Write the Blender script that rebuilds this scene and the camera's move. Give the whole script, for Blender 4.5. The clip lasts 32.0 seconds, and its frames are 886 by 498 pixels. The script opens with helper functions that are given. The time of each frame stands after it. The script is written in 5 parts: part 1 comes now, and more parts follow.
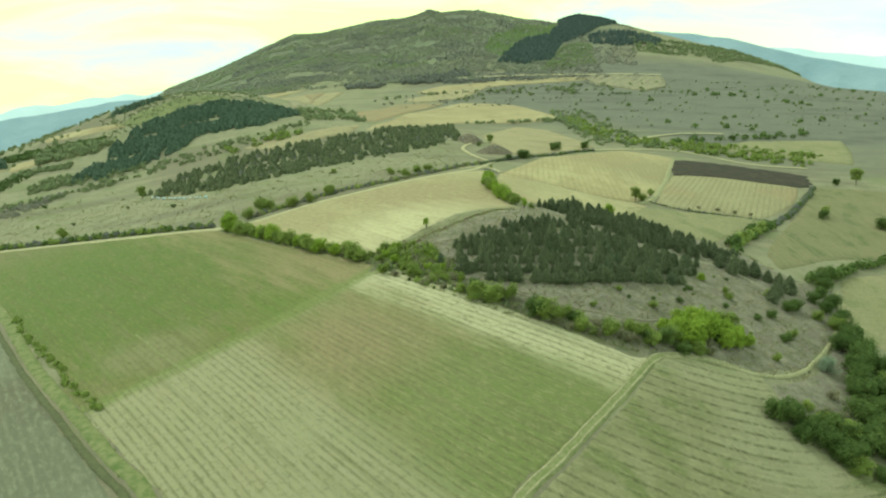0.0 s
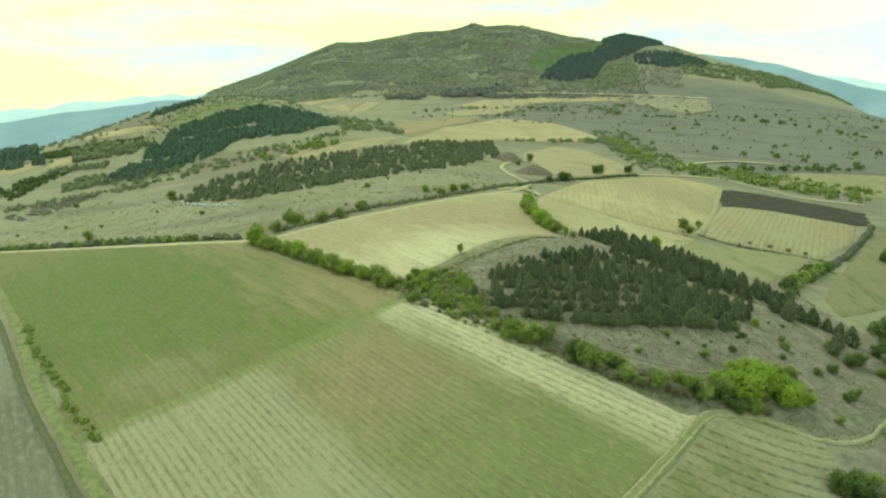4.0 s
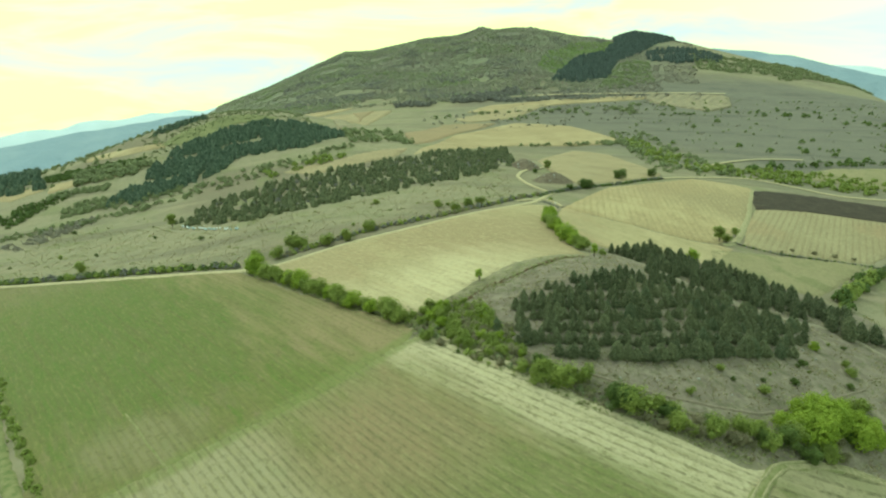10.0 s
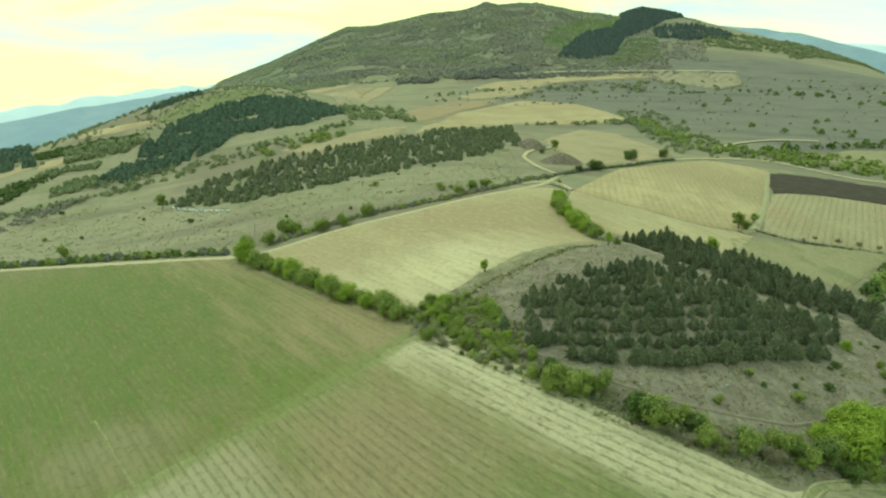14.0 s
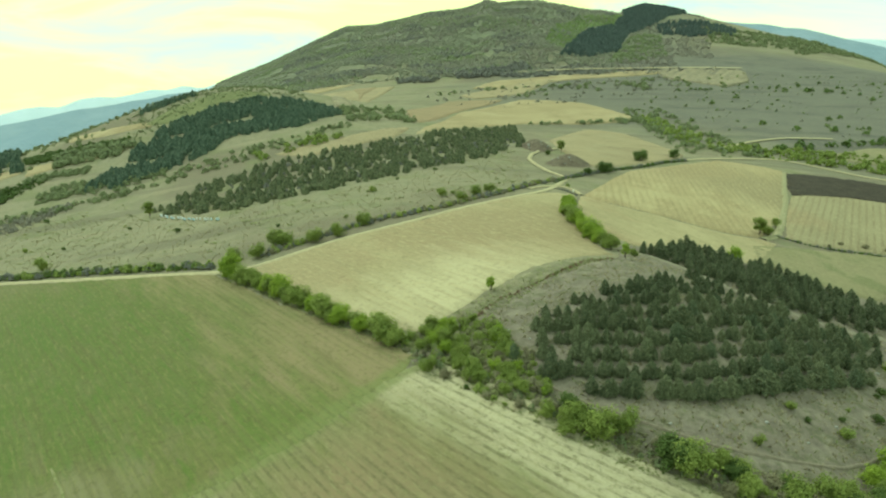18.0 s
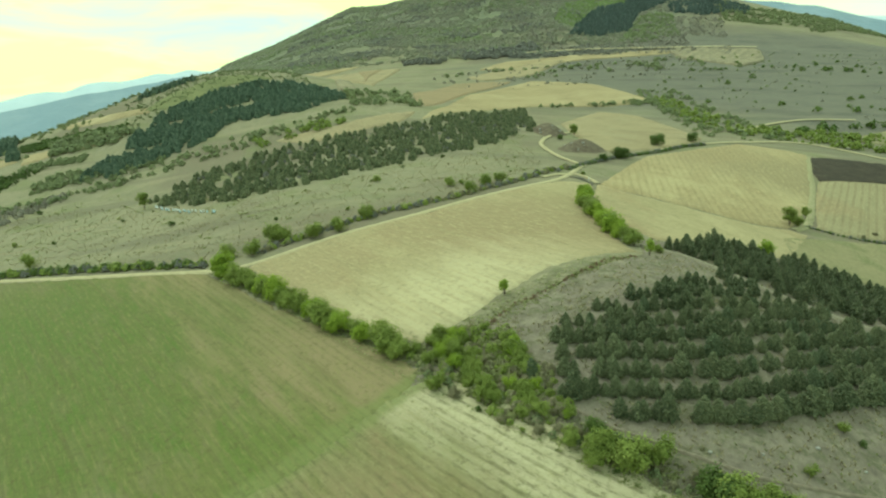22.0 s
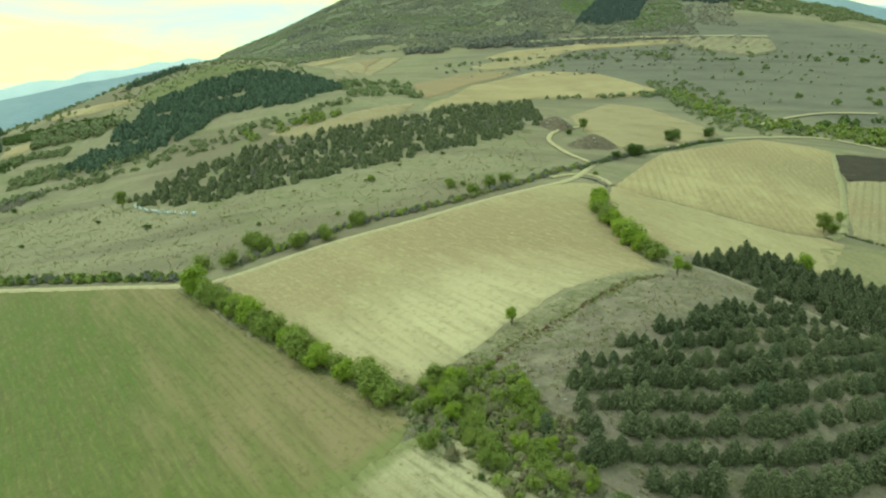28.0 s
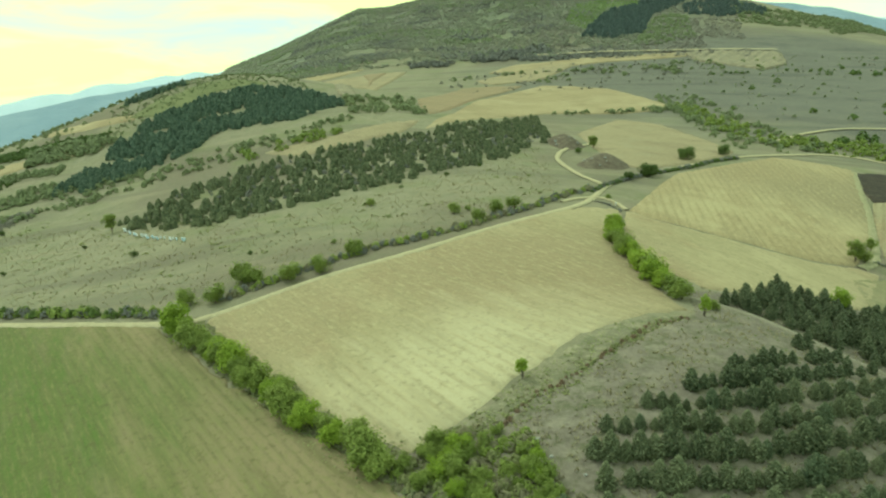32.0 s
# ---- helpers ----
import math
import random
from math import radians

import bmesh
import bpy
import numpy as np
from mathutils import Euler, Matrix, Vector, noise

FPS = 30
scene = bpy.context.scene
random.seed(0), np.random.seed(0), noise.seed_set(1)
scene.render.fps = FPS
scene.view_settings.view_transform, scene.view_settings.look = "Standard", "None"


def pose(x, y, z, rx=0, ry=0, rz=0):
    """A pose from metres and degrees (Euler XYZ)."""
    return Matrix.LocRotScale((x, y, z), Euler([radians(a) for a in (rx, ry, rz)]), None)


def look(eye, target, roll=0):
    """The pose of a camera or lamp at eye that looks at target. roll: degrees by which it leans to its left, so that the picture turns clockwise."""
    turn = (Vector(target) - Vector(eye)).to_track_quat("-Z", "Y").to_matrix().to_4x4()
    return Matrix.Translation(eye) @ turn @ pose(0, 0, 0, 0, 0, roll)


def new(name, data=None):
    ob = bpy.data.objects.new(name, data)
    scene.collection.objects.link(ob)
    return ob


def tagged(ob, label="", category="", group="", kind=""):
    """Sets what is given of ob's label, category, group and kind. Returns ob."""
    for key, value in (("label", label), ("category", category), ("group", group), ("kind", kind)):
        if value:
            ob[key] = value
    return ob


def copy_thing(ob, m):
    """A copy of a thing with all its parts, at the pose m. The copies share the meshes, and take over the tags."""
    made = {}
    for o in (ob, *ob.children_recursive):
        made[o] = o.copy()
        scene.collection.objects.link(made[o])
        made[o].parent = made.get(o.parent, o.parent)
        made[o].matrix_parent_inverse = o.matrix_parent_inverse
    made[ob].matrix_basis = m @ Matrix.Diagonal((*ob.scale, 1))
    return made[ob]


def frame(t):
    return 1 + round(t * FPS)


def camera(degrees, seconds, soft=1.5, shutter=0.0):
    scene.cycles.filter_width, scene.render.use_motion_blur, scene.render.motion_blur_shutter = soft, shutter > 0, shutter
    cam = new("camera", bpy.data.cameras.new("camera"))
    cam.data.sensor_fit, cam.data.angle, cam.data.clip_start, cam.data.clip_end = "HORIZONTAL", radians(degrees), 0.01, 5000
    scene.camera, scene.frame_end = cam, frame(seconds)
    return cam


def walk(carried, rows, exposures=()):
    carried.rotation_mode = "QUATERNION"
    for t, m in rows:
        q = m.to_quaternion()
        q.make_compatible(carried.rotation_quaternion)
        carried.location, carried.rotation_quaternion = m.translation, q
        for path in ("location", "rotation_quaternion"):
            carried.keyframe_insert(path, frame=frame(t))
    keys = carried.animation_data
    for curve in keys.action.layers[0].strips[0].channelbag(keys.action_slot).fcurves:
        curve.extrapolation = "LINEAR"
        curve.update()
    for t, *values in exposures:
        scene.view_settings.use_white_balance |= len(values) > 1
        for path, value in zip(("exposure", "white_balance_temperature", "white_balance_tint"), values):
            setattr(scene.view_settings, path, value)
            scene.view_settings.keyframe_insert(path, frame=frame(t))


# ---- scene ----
from mathutils.geometry import delaunay_2d_cdt

cam = camera(66.0, 32.0, 2.2)
# seconds; place in metres; degrees of yaw, pitch and lean
PATH = [
    (0.0, 0.03, 0.03, 0.04, 0.01, -12.41, -3.01),
    (0.5, -0.20, 1.91, -0.00, -0.23, -11.83, -2.84),
    (1.0, -0.44, 4.15, 0.12, 0.25, -12.34, -1.82),
    (1.5, -0.37, 6.24, 0.42, -0.03, -12.80, -2.20),
    (2.0, -0.33, 8.40, 0.70, 0.08, -12.89, -2.94),
    (2.5, -0.47, 10.56, 1.17, 0.32, -12.13, -1.48),
    (3.0, -0.78, 12.79, 1.57, 0.67, -11.94, -0.17),
    (3.5, -0.86, 14.93, 1.91, 1.36, -11.74, -0.71),
    (4.0, -1.12, 17.14, 2.20, 2.65, -11.34, -0.44),
    (4.5, -1.30, 19.16, 2.14, 3.13, -11.44, -0.67),
    (6.5, -1.58, 28.36, 3.26, 2.64, -11.21, -2.19),
    (7.0, -1.65, 30.28, 3.52, 3.35, -10.43, -1.07),
    (7.5, -1.72, 32.49, 3.67, 3.39, -10.56, -0.65),
    (8.0, -1.56, 34.82, 3.59, 3.15, -9.91, -1.50),
    (8.5, -1.92, 37.08, 3.47, 3.37, -11.29, -2.25),
    (9.0, -2.32, 39.59, 3.90, 3.57, -11.84, -0.14),
    (9.5, -2.32, 41.70, 4.17, 3.73, -11.35, -1.09),
    (10.0, -2.43, 43.73, 4.15, 3.95, -10.88, -2.65),
    (10.5, -2.79, 45.73, 4.38, 4.73, -11.38, -2.00),
    (11.0, -2.80, 48.07, 4.34, 4.59, -11.23, -2.37),
    (11.5, -2.89, 50.34, 4.21, 4.33, -11.04, -2.41),
    (12.0, -3.33, 53.10, 4.11, 4.05, -12.36, -2.44),
    (12.5, -3.65, 54.97, 4.07, 4.99, -13.72, -1.26),
    (13.0, -3.77, 57.43, 4.02, 4.64, -13.80, -1.39),
    (13.5, -3.71, 59.47, 4.21, 4.86, -13.34, -2.16),
    (14.0, -3.64, 61.70, 3.96, 4.22, -12.70, -2.34),
    (14.5, -3.80, 63.97, 3.94, 4.75, -13.34, -1.30),
    (16.5, -4.76, 73.89, 3.86, 4.67, -13.59, -2.68),
    (17.0, -4.79, 76.49, 4.36, 4.67, -12.77, -3.29),
    (17.5, -4.67, 78.69, 4.37, 4.61, -12.80, -2.85),
    (18.0, -4.73, 81.17, 4.42, 4.42, -12.78, -2.80),
    (18.5, -4.93, 83.37, 4.42, 4.44, -13.29, -2.11),
    (19.0, -5.32, 85.33, 4.28, 5.10, -14.45, -1.47),
    (19.5, -5.41, 87.60, 4.54, 5.23, -14.50, -2.37),
    (20.0, -5.30, 89.82, 4.82, 5.07, -13.56, -4.59),
    (20.5, -5.46, 91.97, 5.04, 4.89, -12.60, -4.61),
    (21.0, -5.57, 94.08, 5.18, 5.33, -13.31, -4.08),
    (21.5, -5.85, 96.25, 4.89, 5.34, -14.13, -2.92),
    (22.0, -5.99, 98.49, 4.96, 5.17, -14.20, -3.29),
    (22.5, -6.19, 100.64, 5.13, 5.32, -13.69, -4.10),
    (23.0, -6.02, 102.93, 5.43, 4.88, -13.33, -4.57),
    (23.5, -6.34, 105.01, 5.77, 5.49, -13.24, -3.94),
    (24.0, -6.39, 106.95, 5.80, 5.57, -13.01, -3.59),
    (24.5, -6.67, 109.24, 5.83, 5.72, -13.48, -3.92),
    (25.0, -6.77, 111.20, 5.57, 5.44, -13.73, -4.16),
    (25.5, -6.85, 113.23, 5.61, 5.88, -14.51, -4.88),
    (27.5, -6.84, 121.93, 5.66, 5.20, -14.86, -3.10),
    (28.0, -6.88, 123.81, 5.56, 5.42, -15.06, -3.11),
    (28.5, -7.00, 125.90, 5.55, 5.62, -15.49, -2.06),
    (29.0, -6.92, 128.06, 5.84, 5.55, -15.11, -1.88),
    (29.5, -7.00, 130.28, 6.05, 5.58, -14.64, -2.73),
    (30.0, -6.96, 132.46, 6.38, 5.68, -14.03, -3.40),
    (30.5, -7.17, 134.44, 6.65, 5.87, -13.87, -3.76),
    (31.0, -7.36, 136.51, 6.79, 6.25, -14.16, -3.09),
    (31.5, -7.42, 138.61, 6.99, 6.08, -14.18, -2.69),
    (32.0, -7.44, 140.64, 7.31, 5.84, -14.02, -3.23),
]


def carried_pose(x, y, z, yaw, pitch, lean):
    return pose(x, y, z, 90 + pitch, 0, yaw) @ pose(0, 0, 0, 0, 0, lean)


walk(cam, [(t, carried_pose(*r)) for t, *r in PATH], [(0.0, 0.42, 5080, 1), (9.0, 0.36, 5080, 1), (20.0, 0.31, 5080, 1), (32.0, 0.28, 5080, 1)])

# ---- light ----
SUN_AZIMUTH, SUN_HEIGHT = -62.0, 56.0   # degrees from +y to the right, degrees above the horizon
world = bpy.data.worlds.new("sky")
scene.world = world
world.use_nodes = True
wn, wl = world.node_tree.nodes, world.node_tree.links
wn.clear()


def wnode(kind, **values):
    n = wn.new(kind)
    for k, v in values.items():
        n.inputs[k].default_value = v
    return n


w_out = wn.new("ShaderNodeOutputWorld")
w_sky = wn.new("ShaderNodeTexSky")
w_sky.sky_type, w_sky.sun_disc = "NISHITA", False
w_sky.sun_elevation, w_sky.sun_rotation = radians(SUN_HEIGHT), radians(SUN_AZIMUTH)
w_clear = wnode("ShaderNodeBackground", Strength=0.12)
wl.new(w_sky.outputs[0], w_clear.inputs[0])
w_co = wn.new("ShaderNodeTexCoord")
w_map = wnode("ShaderNodeMapping")
w_map.inputs["Scale"].default_value = (1.0, 1.0, 5.0)
w_map.inputs["Rotation"].default_value = (0.0, 0.12, 0.0)
wl.new(w_co.outputs["Generated"], w_map.inputs[0])
w_noise = wnode("ShaderNodeTexNoise", Scale=3.2, Detail=5.0, Roughness=0.55, Distortion=0.6)
wl.new(w_map.outputs[0], w_noise.inputs["Vector"])
w_band = wn.new("ShaderNodeValToRGB")
w_band.color_ramp.elements[0].position, w_band.color_ramp.elements[1].position = 0.36, 0.56
wl.new(w_noise.outputs["Fac"], w_band.inputs[0])
# the haze is warm round the sun and turns whiter away from it
w_dir = wn.new("ShaderNodeVectorMath")
w_dir.operation = "DOT_PRODUCT"
w_dir.inputs[1].default_value = (math.sin(radians(-22)), math.cos(radians(-22)), 0.35)
wl.new(w_co.outputs["Generated"], w_dir.inputs[0])
w_warm = wnode("ShaderNodeMapRange")
w_warm.inputs[1].default_value, w_warm.inputs[2].default_value = 0.55, 0.90
wl.new(w_dir.outputs["Value"], w_warm.inputs[0])
w_col = wn.new("ShaderNodeMix")
w_col.data_type = "RGBA"
w_col.inputs[6].default_value, w_col.inputs[7].default_value = (0.93, 1.00, 0.64, 1), (1.14, 1.15, 0.34, 1)
wl.new(w_warm.outputs[0], w_col.inputs[0])
w_thin = wn.new("ShaderNodeMix")
w_thin.data_type = "RGBA"
w_thin.inputs[6].default_value = (0.76, 0.95, 0.58, 1)
wl.new(w_band.outputs[0], w_thin.inputs[0])
wl.new(w_col.outputs[2], w_thin.inputs[7])
w_cloud = wnode("ShaderNodeBackground", Strength=1.0)
wl.new(w_thin.outputs[2], w_cloud.inputs[0])
w_mix = wnode("ShaderNodeMixShader", Fac=0.95)
wl.new(w_clear.outputs[0], w_mix.inputs[1])
wl.new(w_cloud.outputs[0], w_mix.inputs[2])
wl.new(w_mix.outputs[0], w_out.inputs[0])

sun = new("sun", bpy.data.lights.new("sun", "SUN"))
sun.data.energy, sun.data.angle, sun.data.color = 1.40, radians(22), (1.0, 0.922, 0.765)
_a, _h = radians(SUN_AZIMUTH), radians(SUN_HEIGHT)
sun.matrix_world = look((0, 0, 60), Vector((0, 0, 60)) - Vector((math.sin(_a) * math.cos(_h), math.cos(_a) * math.cos(_h), math.sin(_h))))


# ---- materials ----
def blend(nt, fac, a, b):
    m = nt.nodes.new("ShaderNodeMix")
    m.data_type = "RGBA"
    for socket, v in ((m.inputs[0], fac), (m.inputs[6], a), (m.inputs[7], b)):
        if isinstance(v, bpy.types.NodeSocket):
            nt.links.new(v, socket)
        else:
            socket.default_value = v if isinstance(v, float) else (*v, 1)
    return m.outputs[2]


def stretch(nt, value, low, high):
    m = nt.nodes.new("ShaderNodeMapRange")
    m.interpolation_type = "SMOOTHSTEP"
    m.inputs[1].default_value, m.inputs[2].default_value = low, high
    nt.links.new(value, m.inputs[0])
    return m.outputs[0]


def grain(nt, scale, detail=4.0, rough=0.6, coords=None, squash=None, turn=0.0, w=0.0):
    """A noise in world metres; scale is its size in metres."""
    if coords is None:
        coords = nt.nodes.new("ShaderNodeNewGeometry").outputs["Position"]
    mp = nt.nodes.new("ShaderNodeMapping")
    mp.vector_type = "POINT"
    sx, sy, sz = squash or (1, 1, 1)
    mp.inputs["Scale"].default_value = (sx / scale, sy / scale, sz / scale)
    mp.inputs["Location"].default_value = (w, w * 0.7, 0)
    if turn:
        pre = nt.nodes.new("ShaderNodeVectorRotate")
        pre.rotation_type = "Z_AXIS"
        pre.inputs["Angle"].default_value = turn
        nt.links.new(coords, pre.inputs["Vector"])
        coords = pre.outputs[0]
    nt.links.new(coords, mp.inputs[0])
    n = nt.nodes.new("ShaderNodeTexNoise")
    n.inputs["Scale"].default_value, n.inputs["Detail"].default_value, n.inputs["Roughness"].default_value = 1.0, detail, rough
    nt.links.new(mp.outputs[0], n.inputs["Vector"])
    return n.outputs["Fac"]


def material(name, rough=0.9):
    m = bpy.data.materials.new(name)
    m.use_nodes = True
    b = m.node_tree.nodes["Principled BSDF"]
    b.inputs["Roughness"].default_value = rough
    b.inputs["Specular IOR Level"].default_value = 0.15
    return m, m.node_tree, b


def bumped(nt, b, value, strength, distance):
    n = nt.nodes.new("ShaderNodeBump")
    n.inputs["Strength"].default_value, n.inputs["Distance"].default_value = strength, distance
    nt.links.new(value, n.inputs["Height"])
    nt.links.new(n.outputs[0], b.inputs["Normal"])


# rows of the near fields: straight in the west, bending along the knoll's foot in the east
BEND_SLOPE, BEND_FROM, BEND = 1.11, -45.0, 0.0051


def row_coords(nt, turn, centre):
    """Metres along and across the rows: straight ones with that heading, or the bent rows of the near fields."""
    pos = nt.nodes.new("ShaderNodeNewGeometry").outputs["Position"]
    if centre is None:
        rot = nt.nodes.new("ShaderNodeVectorRotate")
        rot.rotation_type = "Z_AXIS"
        rot.inputs["Angle"].default_value = -turn
        nt.links.new(pos, rot.inputs["Vector"])
        flat = nt.nodes.new("ShaderNodeVectorMath")
        flat.operation = "MULTIPLY"
        flat.inputs[1].default_value = (1, 1, 0)
        nt.links.new(rot.outputs[0], flat.inputs[0])
        return flat.outputs[0]
    sep = nt.nodes.new("ShaderNodeSeparateXYZ")
    nt.links.new(pos, sep.inputs[0])

    def calc(kind, a, b, c=0.0):
        n = nt.nodes.new("ShaderNodeMath")
        n.operation = kind
        for socket, v in zip(n.inputs, (a, b, c)):
            if isinstance(v, bpy.types.NodeSocket):
                nt.links.new(v, socket)
            else:
                socket.default_value = v
        return n.outputs[0]

    past = calc("MAXIMUM", calc("SUBTRACT", sep.outputs["X"], BEND_FROM), 0.0)
    across = calc("MULTIPLY_ADD", calc("MULTIPLY", past, past), -BEND, calc("MULTIPLY_ADD", sep.outputs["X"], BEND_SLOPE, sep.outputs["Y"]))
    both = nt.nodes.new("ShaderNodeCombineXYZ")
    nt.links.new(calc("MULTIPLY", sep.outputs["X"], 1.3), both.inputs[0])
    nt.links.new(across, both.inputs[1])
    return both.outputs[0]


def times(nt, a, b):
    m = nt.nodes.new("ShaderNodeMath")
    m.operation = "MULTIPLY"
    for socket, v in ((m.inputs[0], a), (m.inputs[1], b)):
        if isinstance(v, bpy.types.NodeSocket):
            nt.links.new(v, socket)
        else:
            socket.default_value = v
    return m.outputs[0]


def soil_material(name, colours, patch=30.0, row_gap=0.0, row_turn=0.0, row_mix=0.5, row_colour=(0.1, 0.08, 0.04), stain=None, stain_size=25.0, stain_at=(0.5, 0.62), centre=None, stain2=None, even=False, tints=()):
    """Earth, stubble or young crop: broad patches, streaks and drills along the rows, gaps, clods."""
    m, nt, b = material(name, 0.95)
    rows = row_coords(nt, row_turn, centre)
    col = blend(nt, stretch(nt, grain(nt, patch, 4, 0.6), 0.36, 0.64), colours[0], colours[1])
    long, wide = (1.0, 1.0) if even else (0.65, 1.2)
    if stain:
        col = blend(nt, stretch(nt, grain(nt, 1.0, 5, 0.66, rows, (long / stain_size, wide / stain_size, 1), w=3.3), *stain_at), col, stain)
    if stain2:
        col = blend(nt, times(nt, stretch(nt, grain(nt, 1.0, 5, 0.68, rows, (long / stain_size, wide / stain_size, 1), w=17.3), 0.50, 0.66), 0.8), col, stain2)
    # other soil, growth and tones towards one edge, along one line, or round one spot
    for spot, near, far, colour, amount in tints:
        if spot is None:
            cut = nt.nodes.new("ShaderNodeSeparateXYZ")
            nt.links.new(rows, cut.inputs[0])
            away = cut.outputs["Y"]
        elif len(spot) == 3:
            dot = nt.nodes.new("ShaderNodeVectorMath")
            dot.operation = "DOT_PRODUCT"
            dot.inputs[1].default_value = (spot[0], spot[1], 0.0)
            nt.links.new(nt.nodes.new("ShaderNodeNewGeometry").outputs["Position"], dot.inputs[0])
            side = nt.nodes.new("ShaderNodeMath")
            side.operation = "SUBTRACT"
            side.inputs[1].default_value = spot[2]
            nt.links.new(dot.outputs["Value"], side.inputs[0])
            size = nt.nodes.new("ShaderNodeMath")
            size.operation = "ABSOLUTE"
            nt.links.new(side.outputs[0], size.inputs[0])
            away = size.outputs[0]
        else:
            gone = nt.nodes.new("ShaderNodeVectorMath")
            gone.operation = "DISTANCE"
            gone.inputs[1].default_value = (*spot, height(*spot))
            nt.links.new(nt.nodes.new("ShaderNodeNewGeometry").outputs["Position"], gone.inputs[0])
            away = gone.outputs["Value"]
        ragged = nt.nodes.new("ShaderNodeMath")
        ragged.operation = "MULTIPLY_ADD"
        ragged.inputs[1].default_value = abs(far - near) * 1.6
        nt.links.new(grain(nt, 1.0, 5, 0.65, rows, (1 / 30.0, 1 / 9.0, 1), w=29.0), ragged.inputs[0])
        nt.links.new(away, ragged.inputs[2])
        shift = abs(far - near) * 0.8
        col = blend(nt, times(nt, stretch(nt, ragged.outputs[0], far + shift, near + shift), amount), col, colour)
    # long streaks left by the machines, then shorter ones
    lanes = (1 / 4.0, 1 / 3.5, 1) if even else (1 / 45.0, 1 / 3.5, 1)
    col = blend(nt, times(nt, stretch(nt, grain(nt, 1.0, 3, 0.6, rows, lanes), 0.48, 0.72), 0.5), col, tuple(c * 0.70 for c in colours[0]))
    col = blend(nt, times(nt, stretch(nt, grain(nt, 1.0, 4, 0.7, rows, (1 / 1.5 if even else 1 / 4.5, 1 / 1.2, 1), w=4.0), 0.48, 0.70), 0.6), col, tuple(min(1, c * 1.35) for c in colours[0]))
    if row_gap:
        wave = nt.nodes.new("ShaderNodeTexWave")
        wave.wave_type, wave.bands_direction, wave.wave_profile = "BANDS", "Y", "SIN"
        wave.inputs["Scale"].default_value = 2 * math.pi / (20.0 * row_gap)
        wave.inputs["Distortion"].default_value, wave.inputs["Detail"].default_value, wave.inputs["Detail Scale"].default_value = 0.5, 2.0, 0.35
        nt.links.new(rows, wave.inputs["Vector"])
        broken = stretch(nt, grain(nt, 1.0, 5, 0.7, rows, (1 / 2.6, 1 / 1.5, 1), w=8.0), 0.36, 0.62)
        fade = stretch(nt, grain(nt, 24.0, 3, 0.55, w=11.0), 0.25, 0.55)
        drill = times(nt, times(nt, stretch(nt, wave.outputs["Fac"], 0.50, 0.92), broken), times(nt, fade, row_mix))
        col = blend(nt, drill, col, row_colour)
    fine = grain(nt, 0.8, 5, 0.72)
    col = blend(nt, times(nt, stretch(nt, fine, 0.45, 0.75), 0.6), col, tuple(min(1, c * 1.3) for c in colours[1]))
    col = blend(nt, times(nt, stretch(nt, grain(nt, 1.7, 5, 0.75, w=6.1), 0.50, 0.70), 0.6), col, tuple(c * 0.6 for c in colours[0]))
    nt.links.new(col, b.inputs["Base Color"])
    bumped(nt, b, fine, 0.5, 0.25)
    return m


